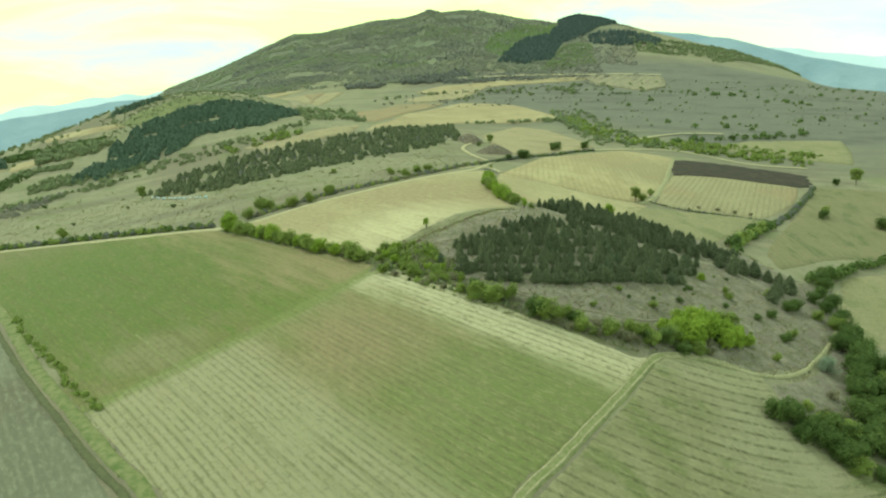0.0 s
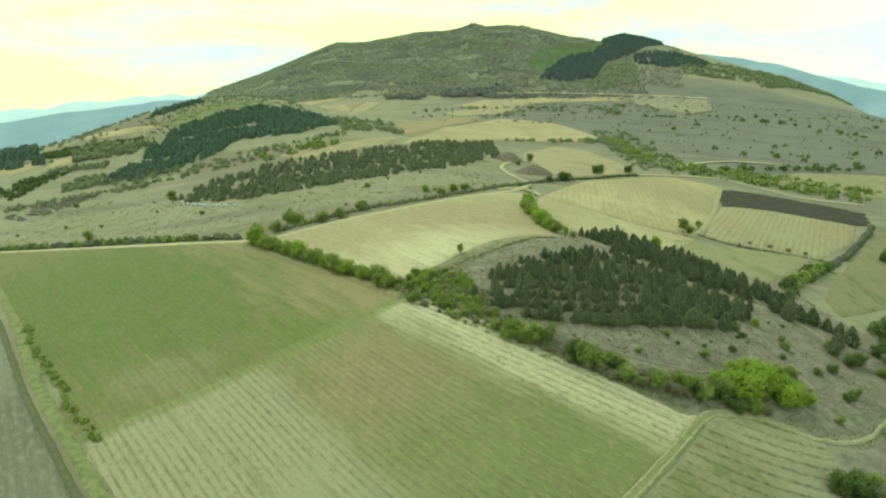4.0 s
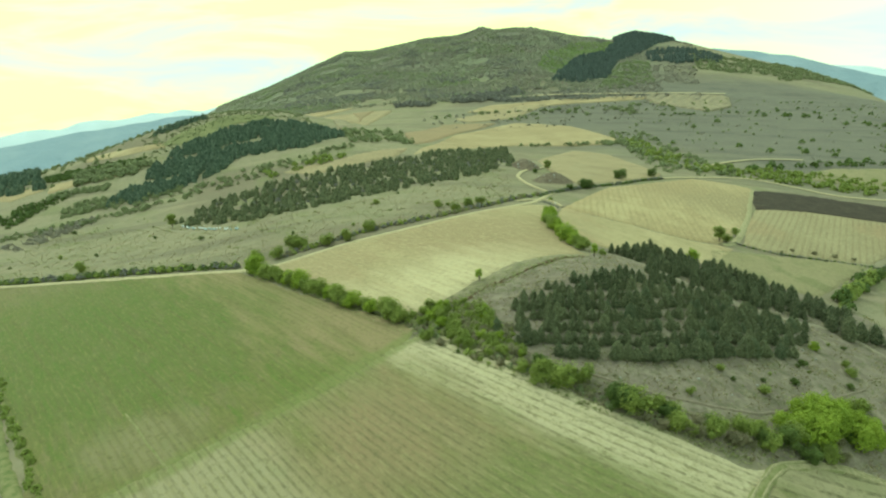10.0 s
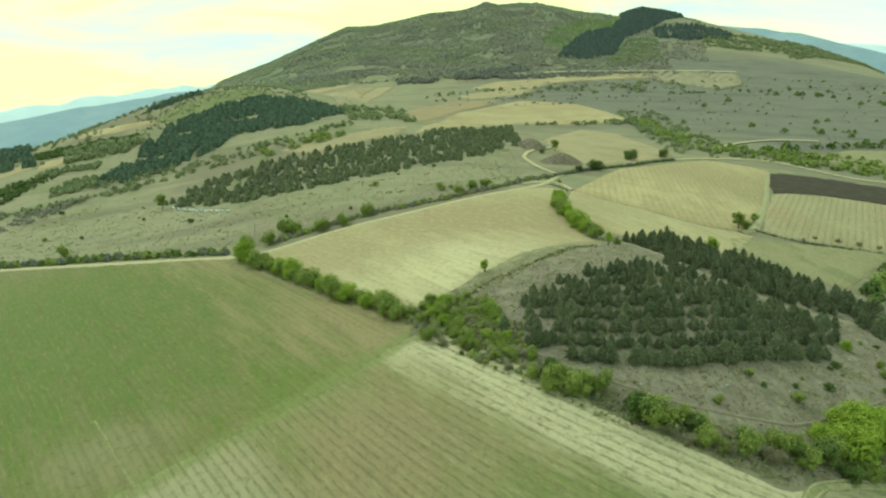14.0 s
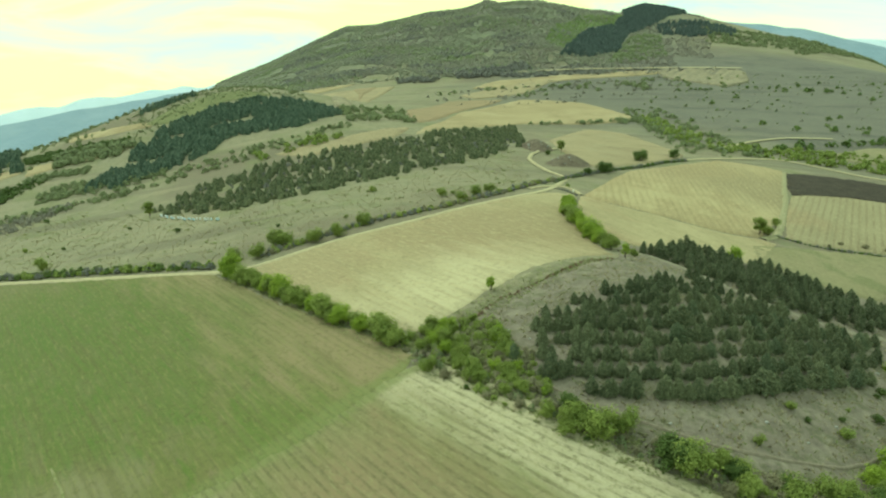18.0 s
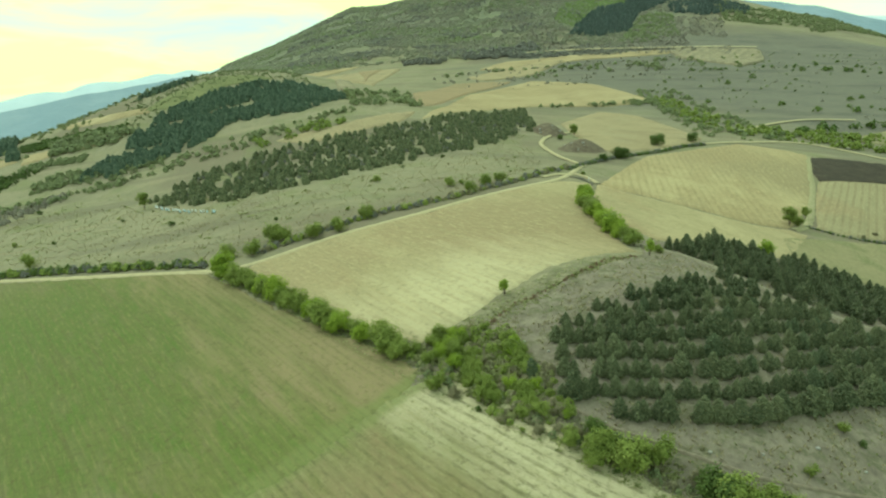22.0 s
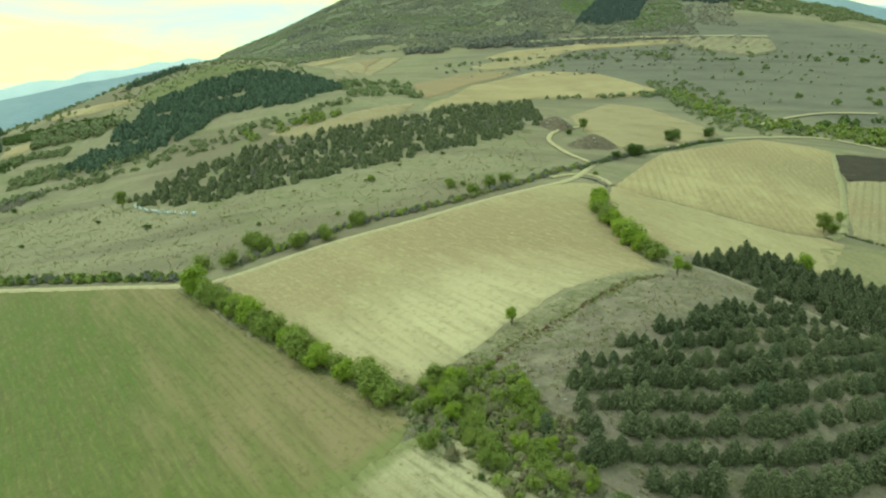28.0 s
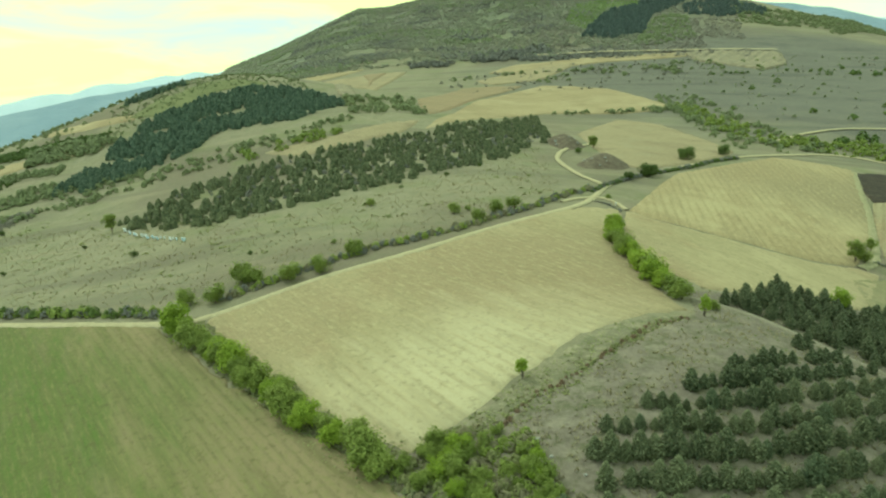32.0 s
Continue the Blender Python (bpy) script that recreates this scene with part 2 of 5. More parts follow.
def ground_material():
    """Dry spring pasture, browner and greyer on the bare places, wooded green high on the mountain."""
    m, nt, b = material("dry_grass", 0.95)
    broad = stretch(nt, grain(nt, 70, 4), 0.35, 0.68)
    mid = stretch(nt, grain(nt, 9, 5, 0.65), 0.35, 0.7)
    fine = grain(nt, 0.8, 5, 0.7)
    col = blend(nt, broad, (0.224, 0.194, 0.115), (0.202, 0.188, 0.100))
    col = blend(nt, mid, col, (0.242, 0.214, 0.133))
    col = blend(nt, times(nt, stretch(nt, grain(nt, 130, 4, 0.6, w=2.2), 0.48, 0.62), 0.8), col, (0.160, 0.129, 0.086))
    col = blend(nt, times(nt, stretch(nt, grain(nt, 38, 4, 0.6, w=7.7), 0.52, 0.66), 0.7), col, (0.160, 0.167, 0.068))
    band = grain(nt, 1.0, 4, 0.6, None, (1 / 150.0, 1 / 26.0, 0.02), w=1.3)
    col = blend(nt, times(nt, stretch(nt, band, 0.50, 0.66), 0.75), col, (0.143, 0.122, 0.081))
    band2 = grain(nt, 1.0, 4, 0.6, None, (1 / 90.0, 1 / 17.0, 0.02), w=9.1)
    col = blend(nt, times(nt, stretch(nt, band2, 0.54, 0.70), 0.6), col, (0.282, 0.233, 0.143))
    blot = stretch(nt, grain(nt, 6.0, 5, 0.7, w=12.0), 0.5, 0.68)
    col = blend(nt, times(nt, blot, 0.55), col, (0.136, 0.136, 0.075))
    # thin stony turf on the eastern slope
    pos = nt.nodes.new("ShaderNodeNewGeometry").outputs["Position"]
    east = nt.nodes.new("ShaderNodeVectorMath")
    east.operation = "DISTANCE"
    east.inputs[1].default_value = (490.0, 1060.0, 0.0)
    nt.links.new(pos, east.inputs[0])
    stony = nt.nodes.new("ShaderNodeMath")
    stony.operation = "MULTIPLY_ADD"
    stony.inputs[1].default_value = 260.0
    nt.links.new(grain(nt, 80, 5, 0.65, w=21.0), stony.inputs[0])
    nt.links.new(east.outputs["Value"], stony.inputs[2])
    lawn = nt.nodes.new("ShaderNodeMath")
    lawn.operation = "SUBTRACT"
    lawn.inputs[0].default_value = 1.0
    nt.links.new(stretch(nt, stony.outputs[0], 500.0, 740.0), lawn.inputs[1])
    col = blend(nt, times(nt, lawn.outputs[0], 0.9), col, (0.114, 0.108, 0.092))
    terrace = grain(nt, 1.0, 5, 0.65, None, (1 / 170.0, 1 / 38.0, 0.01), w=33.0)
    col = blend(nt, times(nt, times(nt, stretch(nt, terrace, 0.50, 0.60), lawn.outputs[0]), 0.85), col, (0.080, 0.075, 0.067))
    mottle = stretch(nt, grain(nt, 26, 6, 0.72, w=41.0), 0.42, 0.66)
    col = blend(nt, times(nt, times(nt, mottle, lawn.outputs[0]), 0.6), col, (0.158, 0.146, 0.112))
    tufts_ = stretch(nt, grain(nt, 3.2, 4, 0.7, w=5.0), 0.56, 0.72)
    col = blend(nt, times(nt, tufts_, 0.75), col, (0.115, 0.112, 0.045))
    col = blend(nt, times(nt, stretch(nt, fine, 0.4, 0.8), 0.6), col, (0.27, 0.23, 0.12))
    geo = nt.nodes.new("ShaderNodeNewGeometry")
    dist = nt.nodes.new("ShaderNodeVectorMath")
    dist.operation = "LENGTH"
    nt.links.new(geo.outputs["Position"], dist.inputs[0])
    far = stretch(nt, dist.outputs["Value"], 1350.0, 1650.0)
    wood = blend(nt, stretch(nt, grain(nt, 150, 5, 0.62), 0.40, 0.60), (0.160, 0.150, 0.102), (0.164, 0.170, 0.094))
    wood = blend(nt, stretch(nt, grain(nt, 30, 5, 0.7), 0.45, 0.7), wood, (0.130, 0.128, 0.088))
    sep = nt.nodes.new("ShaderNodeSeparateXYZ")
    nt.links.new(geo.outputs["Position"], sep.inputs[0])
    ratio = nt.nodes.new("ShaderNodeMath")
    ratio.operation = "DIVIDE"
    nt.links.new(sep.outputs["X"], ratio.inputs[0])
    nt.links.new(sep.outputs["Y"], ratio.inputs[1])
    side = nt.nodes.new("ShaderNodeMath")
    side.operation = "SUBTRACT"
    side.inputs[0].default_value = 1.0
    nt.links.new(stretch(nt, ratio.outputs[0], 0.20, 0.30), side.inputs[1])
    cover = nt.nodes.new("ShaderNodeMath")
    cover.operation = "MULTIPLY"
    nt.links.new(far, cover.inputs[0])
    nt.links.new(side.outputs[0], cover.inputs[1])
    col = blend(nt, cover.outputs[0], col, wood)
    nt.links.new(col, b.inputs["Base Color"])
    bumped(nt, b, fine, 0.5, 0.3)
    return m


def leaf_material(name, dark, light, vary=0.35):
    m, nt, b = material(name, 0.7)
    info = nt.nodes.new("ShaderNodeObjectInfo")
    geo = nt.nodes.new("ShaderNodeNewGeometry")
    add = nt.nodes.new("ShaderNodeMath")
    add.operation = "MULTIPLY_ADD"
    add.inputs[1].default_value, add.inputs[2].default_value = vary, 0.0
    nt.links.new(info.outputs["Random"], add.inputs[0])
    two = nt.nodes.new("ShaderNodeMath")
    two.operation = "MULTIPLY_ADD"
    two.inputs[1].default_value = 1.0 - vary
    nt.links.new(geo.outputs["Random Per Island"], two.inputs[0])
    nt.links.new(add.outputs[0], two.inputs[2])
    col = blend(nt, two.outputs[0], dark, light)
    nt.links.new(col, b.inputs["Base Color"])
    # thin leaves let a part of the light through
    tr = nt.nodes.new("ShaderNodeBsdfTranslucent")
    nt.links.new(col, tr.inputs[0])
    mix = nt.nodes.new("ShaderNodeMixShader")
    mix.inputs[0].default_value = 0.3
    out = nt.nodes["Material Output"]
    nt.links.new(b.outputs[0], mix.inputs[1])
    nt.links.new(tr.outputs[0], mix.inputs[2])
    nt.links.new(mix.outputs[0], out.inputs[0])
    return m


def plain_material(name, a, b_, size=0.5, rough=0.9):
    m, nt, b = material(name, rough)
    f = grain(nt, size, 5, 0.65)
    nt.links.new(blend(nt, stretch(nt, f, 0.3, 0.7), a, b_), b.inputs["Base Color"])
    bumped(nt, b, f, 0.4, size * 0.2)
    return m


M_GROUND = ground_material()
M_BARK = plain_material("bark", (0.10, 0.075, 0.05), (0.17, 0.14, 0.10), 0.15)
M_PINE = leaf_material("pine_needles", (0.064, 0.080, 0.040), (0.255, 0.262, 0.128), 0.35)
M_PINE_BLUE = leaf_material("bluish_pine_needles", (0.090, 0.112, 0.058), (0.205, 0.228, 0.115), 0.35)
M_PINE_FAR = leaf_material("far_pine_needles", (0.098, 0.116, 0.056), (0.250, 0.254, 0.128), 0.0)
M_PINE_WOOD = leaf_material("bluish_wood_needles", (0.070, 0.104, 0.070), (0.185, 0.226, 0.146), 0.0)
# mountain pines: distance haze is mixed into the needle colour, paler and bluer
M_PINE_HIGH = leaf_material("hazed_mountain_pine_needles", (0.082, 0.104, 0.092), (0.150, 0.178, 0.150), 0.0)
M_LEAF = leaf_material("spring_leaves", (0.132, 0.168, 0.028), (0.325, 0.365, 0.076), 0.35)
M_LEAF_YELLOW = leaf_material("fresh_yellow_leaves", (0.185, 0.250, 0.018), (0.355, 0.425, 0.042), 0.35)
M_LEAF_DARK = leaf_material("deep_green_leaves", (0.058, 0.088, 0.018), (0.158, 0.200, 0.046), 0.4)
M_LEAF_BROWN = leaf_material("budding_twigs", (0.190, 0.170, 0.092), (0.330, 0.290, 0.160), 0.4)
M_LEAF_RUSSET = leaf_material("russet_thorn_twigs", (0.170, 0.108, 0.066), (0.270, 0.180, 0.110), 0.4)
M_LEAF_FAR = leaf_material("far_scrub_leaves", (0.155, 0.175, 0.080), (0.270, 0.290, 0.128), 0.0)
# mountain leaves and twigs: aerial haze painted in as lighter, greyer colours
M_LEAF_HIGH = leaf_material("hazed_mountain_leaves", (0.242, 0.240, 0.160), (0.312, 0.308, 0.204), 0.0)
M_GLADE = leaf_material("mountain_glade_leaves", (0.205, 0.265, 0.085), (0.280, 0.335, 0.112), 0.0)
M_GREEN_HIGH = leaf_material("hazed_mountain_fresh_leaves", (0.205, 0.236, 0.110), (0.278, 0.306, 0.140), 0.0)
M_DUSK_HIGH = leaf_material("hazed_mountain_dull_twigs", (0.164, 0.158, 0.132), (0.222, 0.210, 0.170), 0.0)
M_TWIG_HIGH = leaf_material("hazed_mountain_bare_twigs", (0.232, 0.210, 0.160), (0.300, 0.270, 0.204), 0.0)
M_SILVER = leaf_material("silvery_leaves", (0.200, 0.230, 0.140), (0.360, 0.390, 0.260), 0.3)

# ---- relief ----
# the land in a fan round a point behind the path: rows at growing distance, ten degrees between columns
FAN, FAN_AZ, FAN_STEP, FAN_V, FAN_DV = (0.0, -120.0), -50.0, 10.0, math.log(150.0), 0.3
RELIEF_NEAR = [
    (-73.1, -79.1, -86, -94.7, -106.7, -121.9, -139.3, -158.3, -180, -203.6, -227.9),
    (-80.1, -80.4, -81.6, -84, -88.6, -99.5, -115, -137.3, -161.9, -185.9, -209.4),
    (-86.3, -81.3, -77.1, -74.6, -71.7, -76.7, -88.9, -118.4, -144.2, -167.4, -190.3),
    (-90.2, -81.7, -72, -64.7, -58.9, -46.9, -60.1, -98.6, -124.2, -147.6, -170.3),
    (-89.3, -81.7, -71.5, -57.1, -40.3, -34.9, -54.4, -82, -104.2, -127.4, -149.7),
]
RELIEF_FAR = [
    (-82.2, -76.7, -71.3, -55.6, -31.6, -31.3, -45.9, -68.3, -88.6, -108.4, -129.3),
    (-78, -66, -44, -34.2, -23.1, -24.9, -32.1, -50.6, -68.2, -88.5, -110.5),
    (-92, -72, -40, -6, 6.9, 4.2, 0.4, -17.1, -42.1, -68.2, -93.9),
    (-115, -95, -62, 4, 48, 52.7, 42.8, 13.3, -19.2, -49.1, -78.1),
]
RELIEF = np.array(RELIEF_NEAR + RELIEF_FAR)
# rounded rises on top: x, y, radius, height
SWELLS = [(-262, 745, 104, 47), (-400, 760, 100, 5), (35, 258, 30, 6), (-112, 590, 60, 12)]
# the mountain's crest: degrees from +y seen from the fan's point, height
CREST_AZ = (-60, -40, -30, -25, -20, -16.4, -13.5, -10.4, -8.3, -4.4, -2.2, -0.9, -0.1, 0.8, 2.3, 3.8, 6.3, 9.5, 11.1, 12.5, 14.5, 17.2, 19.5, 22.0, 24.9, 28, 34, 45, 60)
CREST_H = (-330, -320, -230, -54, 77, 134, 190, 246, 249, 282, 288, 297, 311, 299, 304, 301, 266, 241, 256, 245, 222, 178, 143, 109, 50, -30, -90, -110, -110)


def spline_weights(u, n):
    u = np.clip(u, 0, n - 1 - 1e-6)
    i = np.floor(u).astype(int)
    s = u - i
    w = np.stack([(1 - s) ** 3 / 6, (3 * s**3 - 6 * s**2 + 4) / 6, (-3 * s**3 + 3 * s**2 + 3 * s + 1) / 6, s**3 / 6], -1)
    return np.clip(np.stack([i - 1, i, i + 1, i + 2], -1), 0, n - 1), w


def ease(u):
    u = np.clip(u, 0, 1)
    return u * u * (3 - 2 * u)


def ripple(x, y, size, seed):
    """Smooth waves of about that size, from -1 to 1."""
    r = np.random.RandomState(seed)
    out = np.zeros_like(x)
    for k in range(6):
        a, ph, q = r.uniform(0, 2 * np.pi), r.uniform(0, 6.3), r.uniform(0.6, 1.7)
        out += np.sin((x * np.cos(a) + y * np.sin(a)) * 2 * np.pi * q / size + ph)
    return out / 6


def heights(x, y):
    x, y = np.asarray(x, float), np.asarray(y, float)
    az = np.degrees(np.arctan2(x - FAN[0], y - FAN[1]))
    rho = np.hypot(x - FAN[0], y - FAN[1])
    ia, wa = spline_weights((az - FAN_AZ) / FAN_STEP, RELIEF.shape[1])
    iv, wv = spline_weights((np.log(np.maximum(rho, 1)) - FAN_V) / FAN_DV, RELIEF.shape[0])
    z = np.zeros_like(x)
    for j in range(4):
        for k in range(4):
            z += RELIEF[iv[..., k], ia[..., j]] * wa[..., j] * wv[..., k]
    for sx, sy, r, h in SWELLS:
        z += h * np.exp(-((x - sx) ** 2 + (y - sy) ** 2) / (2 * r * r))
    # level ground behind the camera
    z = z + (-95 - z) * ease((np.abs(az) - 62) / 30)
    # the mountain
    crest = np.interp(az, CREST_AZ, CREST_H)
    up = ease((rho - 1380) / 1330) * 0.55 + np.clip((rho - 1380) / 1330, 0, 1) * 0.45
    down = ease((rho - 2750) / 1500)
    high = crest - z
    rough = ripple(x, y, 420, 3) * 16 + ripple(x, y, 170, 4) * 7
    bulge = np.sin(np.pi * np.clip((rho - 1380) / 1370, 0, 1))
    z = z + high * up * (1 - down) + rough * bulge * np.clip(high / 250, 0, 1)
    z = z + (-340 - z) * down
    return z


def height(x, y):
    return float(heights(np.array([float(x)]), np.array([float(y)]))[0])


def mesh_object(name, verts, faces, mat, parent=None, smooth=True):
    me = bpy.data.meshes.new(name)
    me.from_pydata(verts, [], faces)
    if smooth:
        me.shade_smooth()
    me.materials.append(mat)
    ob = new(name, me)
    ob.parent = parent
    return ob


def ground_sheet():
    az = np.concatenate([np.arange(-180, -56, 4.0), np.arange(-56, 56, 0.4), np.arange(56, 180, 4.0)])
    rho = np.exp(np.concatenate([np.linspace(math.log(6), math.log(110), 12)[:-1], np.linspace(math.log(110), math.log(4900), 300)]))
    a, r = np.meshgrid(np.radians(az), rho)
    x, y = FAN[0] + r * np.sin(a), FAN[1] + r * np.cos(a)
    z = heights(x, y)
    n, k = len(az), len(rho)
    verts = np.stack([x, y, z], -1).reshape(-1, 3).tolist()
    faces = [(i * n + j, i * n + (j + 1) % n, (i + 1) * n + (j + 1) % n, (i + 1) * n + j) for i in range(k - 1) for j in range(n)]
    verts.append((FAN[0], FAN[1], height(*FAN)))
    faces += [(len(verts) - 1, (j + 1) % n, j) for j in range(n)]
    return mesh_object("ground", verts, faces, M_GROUND)


tagged(ground_sheet(), "dry grey-green pasture hillsides rising to a wooded mountain", "ground", kind="structure")


# ---- fields and roads ----
def inside(poly, x, y):
    hit = False
    for i in range(len(poly)):
        (ax, ay), (bx, by) = poly[i - 1], poly[i]
        if (ay > y) != (by > y) and x < (bx - ax) * (y - ay) / (by - ay) + ax:
            hit = not hit
    return hit


def softened(pts, step, closed, wobble=0.0, seed=1):
    """A smooth line through the points, a vertex every step metres."""
    rng = random.Random(seed)
    out, n = [], len(pts)
    for i in range(n if closed else n - 1):
        p = [Vector(pts[(i + k) % n] if closed else pts[max(0, min(n - 1, i + k))]) for k in (-1, 0, 1, 2)]
        count = max(1, int((p[2] - p[1]).length / step))
        for c in range(count):
            t = c / count
            line = p[1].lerp(p[2], t)
            curve = 0.5 * (2 * p[1] + (p[2] - p[0]) * t + (2 * p[0] - 5 * p[1] + 4 * p[2] - p[3]) * t * t + (3 * p[1] - p[0] - 3 * p[2] + p[3]) * t**3)
            q = line.lerp(curve, 0.35 if closed else 0.9)
            out.append((q.x + rng.uniform(-wobble, wobble), q.y + rng.uniform(-wobble, wobble)))
    if not closed:
        out.append(tuple(pts[-1]))
    return out


def field(name, poly, mat, label, step=3.0, rows=None, lift=0.0, category="field", wobble=0.35):
    """A field laid on the ground, its rim tucked in. rows: spacing, height, and heading in radians or "bent"."""
    edge = softened(poly, step, True, wobble, len(poly))
    rim = len(edge)
    e = np.array(edge)
    if sum(e[i - 1][0] * e[i][1] - e[i][0] * e[i - 1][1] for i in range(rim)) < 0:
        e = e[::-1]
    d = np.roll(e, -1, 0) - np.roll(e, 1, 0)
    d /= np.maximum(np.hypot(d[:, 0], d[:, 1])[:, None], 1e-6)
    ring = e + np.stack([-d[:, 1], d[:, 0]], -1) * 0.5
    pts = [Vector(p) for p in e] + [Vector(p) for p in ring]
    straight = rows and rows[2] != "bent"
    ux, uy = (math.cos(rows[2]), math.sin(rows[2])) if straight else (1, 0)
    su, sv = (step * 2.2, rows[0] / 4) if straight else ((rows[0] / 4,) * 2 if rows else (step, step))
    cx, cy = e.mean(0)
    span = np.hypot(e[:, 0] - cx, e[:, 1] - cy).max()
    gu, gv = np.meshgrid(np.arange(-span, span, su), np.arange(-span, span, sv))
    fx, fy = (cx + gu * ux - gv * uy).ravel(), (cy + gu * uy + gv * ux).ravel()
    hit = np.zeros(len(fx), bool)
    for (ax, ay), (bx, by) in zip(ring, np.roll(ring, -1, 0)):
        if ay != by:
            hit ^= ((ay > fy) != (by > fy)) & (fx < (bx - ax) * (fy - ay) / (by - ay) + ax)
    pts += [Vector(p) for p in zip(fx[hit], fy[hit])]
    v2, _, faces, *_ = delaunay_2d_cdt(pts, [(i, (i + 1) % rim) for i in range(rim)], [], 1, 0.02)
    x, y = np.array([v.x for v in v2]), np.array([v.y for v in v2])
    ground = heights(x, y)
    z = ground + 0.10 + lift + np.maximum(np.hypot(x, y + 120) - 250, 0) * 0.0009
    if rows:
        across = -x * uy + y * ux if straight else y + BEND_SLOPE * x - BEND * np.maximum(x - BEND_FROM, 0) ** 2
        z += rows[1] * 0.5 * (1 + np.sin(across * 2 * np.pi / rows[0]))
    z[:rim] = ground[:rim] - 0.12
    ob = mesh_object(name, np.stack([x, y, z], -1).tolist(), [tuple(f) for f in faces], mat)
    return tagged(ob, label, category, kind="structure")


def lane(name, pts, width, mat, label, lift=0.25, ruts=False, category="track"):
    """A lane of earth along a line, with its edges let into the ground."""
    line = softened(pts, 2.5, False, 0.15, len(pts))
    half = [-1.0, -0.8, -0.45, -0.2, 0.2, 0.45, 0.8, 1.0] if ruts else [-1.0, -0.7, 0.0, 0.7, 1.0]
    drop = [-0.35, 0.03, -0.06, 0.05, 0.05, -0.06, 0.03, -0.35] if ruts else [-0.4, 0.0, 0.06, 0.0, -0.4]
    rng, verts, uv = random.Random(3), [], []
    for i, (px, py) in enumerate(line):
        a, b = line[max(0, i - 1)], line[min(len(line) - 1, i + 1)]
        d = Vector((b[0] - a[0], b[1] - a[1])).normalized()
        w = width / 2 * rng.uniform(0.88, 1.12)
        rise = max(0, math.hypot(px, py + 120) - 250) * 0.0009
        for h, k in zip(half, drop):
            x, y = px + d.y * h * w, py - d.x * h * w
            verts.append((x, y, height(x, y) + lift + rise + k))
    n = len(half)
    faces = [(i * n + j, i * n + j + 1, (i + 1) * n + j + 1, (i + 1) * n + j) for i in range(len(line) - 1) for j in range(n - 1)]
    return tagged(mesh_object(name, verts, faces, mat), label, category, kind="structure")


GREEN_TURN, TAN_TURN, RIB_TURN, VINE_TURN, BROWN_TURN = radians(-48), radians(-50), radians(-98), radians(-117), radians(-53)
HEADLAND = ((0.7237, -0.6908, -176.07), 1.4, 4.2, (0.172, 0.184, 0.060), 0.8)   # the paler strip between crop and stubble
M_GREEN = soil_material("sprouting_crop", ((0.162, 0.146, 0.054), (0.136, 0.136, 0.040)), 11, 2.6, 0.0, 0.40, (0.104, 0.092, 0.040), (0.185, 0.150, 0.074), 9, (0.48, 0.62), centre="bent", stain2=(0.096, 0.136, 0.022), tints=((None, 186.0, 142.0, (0.250, 0.190, 0.098), 0.9), ((-200, 350), 20.0, 60.0, (0.170, 0.152, 0.074), 0.6), ((-128, 238), 25.0, 90.0, (0.086, 0.126, 0.024), 0.62), ((-165, 290), 15.0, 60.0, (0.092, 0.130, 0.028), 0.5), ((-52, 212), 5.0, 22.0, (0.112, 0.146, 0.028), 0.7), ((-84, 187), 6.0, 20.0, (0.215, 0.184, 0.098), 0.7), HEADLAND))
M_STRIPED = soil_material("pale_stubble", ((0.218, 0.190, 0.088), (0.182, 0.166, 0.068)), 12, 2.8, 0.0, 0.68, (0.104, 0.090, 0.042), (0.150, 0.155, 0.048), 14, (0.48, 0.64), "bent", (0.222, 0.166, 0.082), tints=((None, 118.0, 133.0, (0.308, 0.268, 0.160), 0.75), ((20, 158), 16.0, 50.0, (0.138, 0.158, 0.044), 0.75), ((-26, 186), 6.0, 30.0, (0.232, 0.168, 0.088), 0.75), (None, 193.0, 178.0, (0.455, 0.392, 0.235), 0.88), HEADLAND))
M_STUBBLE = soil_material("dry_stubble", ((0.235, 0.204, 0.106), (0.186, 0.168, 0.078)), 14, 3.8, 0.0, 0.95, (0.078, 0.072, 0.032), (0.150, 0.152, 0.056), 18, centre="bent", tints=((None, 204.0, 196.0, (0.320, 0.278, 0.160), 0.6), ((92, 172), 10.0, 34.0, (0.285, 0.250, 0.150), 0.7)))
# tilled field with a darker brown spot towards the ditch
M_TILLED = soil_material("tilled_brown_earth", ((0.188, 0.176, 0.112), (0.136, 0.126, 0.080)), 40, 2.4, BROWN_TURN, 0.45, (0.230, 0.212, 0.136), tints=(((-112, 168), 6.0, 24.0, (0.118, 0.100, 0.062), 0.7),))
M_TAN = soil_material("tan_ploughland", ((0.332, 0.274, 0.142), (0.298, 0.246, 0.124)), 34, 2.6, TAN_TURN, 0.4, (0.262, 0.202, 0.100), (0.385, 0.315, 0.166), 30, (0.48, 0.68), stain2=(0.290, 0.215, 0.110), tints=(((-2, 318), 22.0, 62.0, (0.255, 0.188, 0.100), 0.8), ((-60, 300), 8.0, 30.0, (0.280, 0.208, 0.110), 0.6), ((-8, 262), 12.0, 52.0, (0.470, 0.402, 0.230), 0.85)))
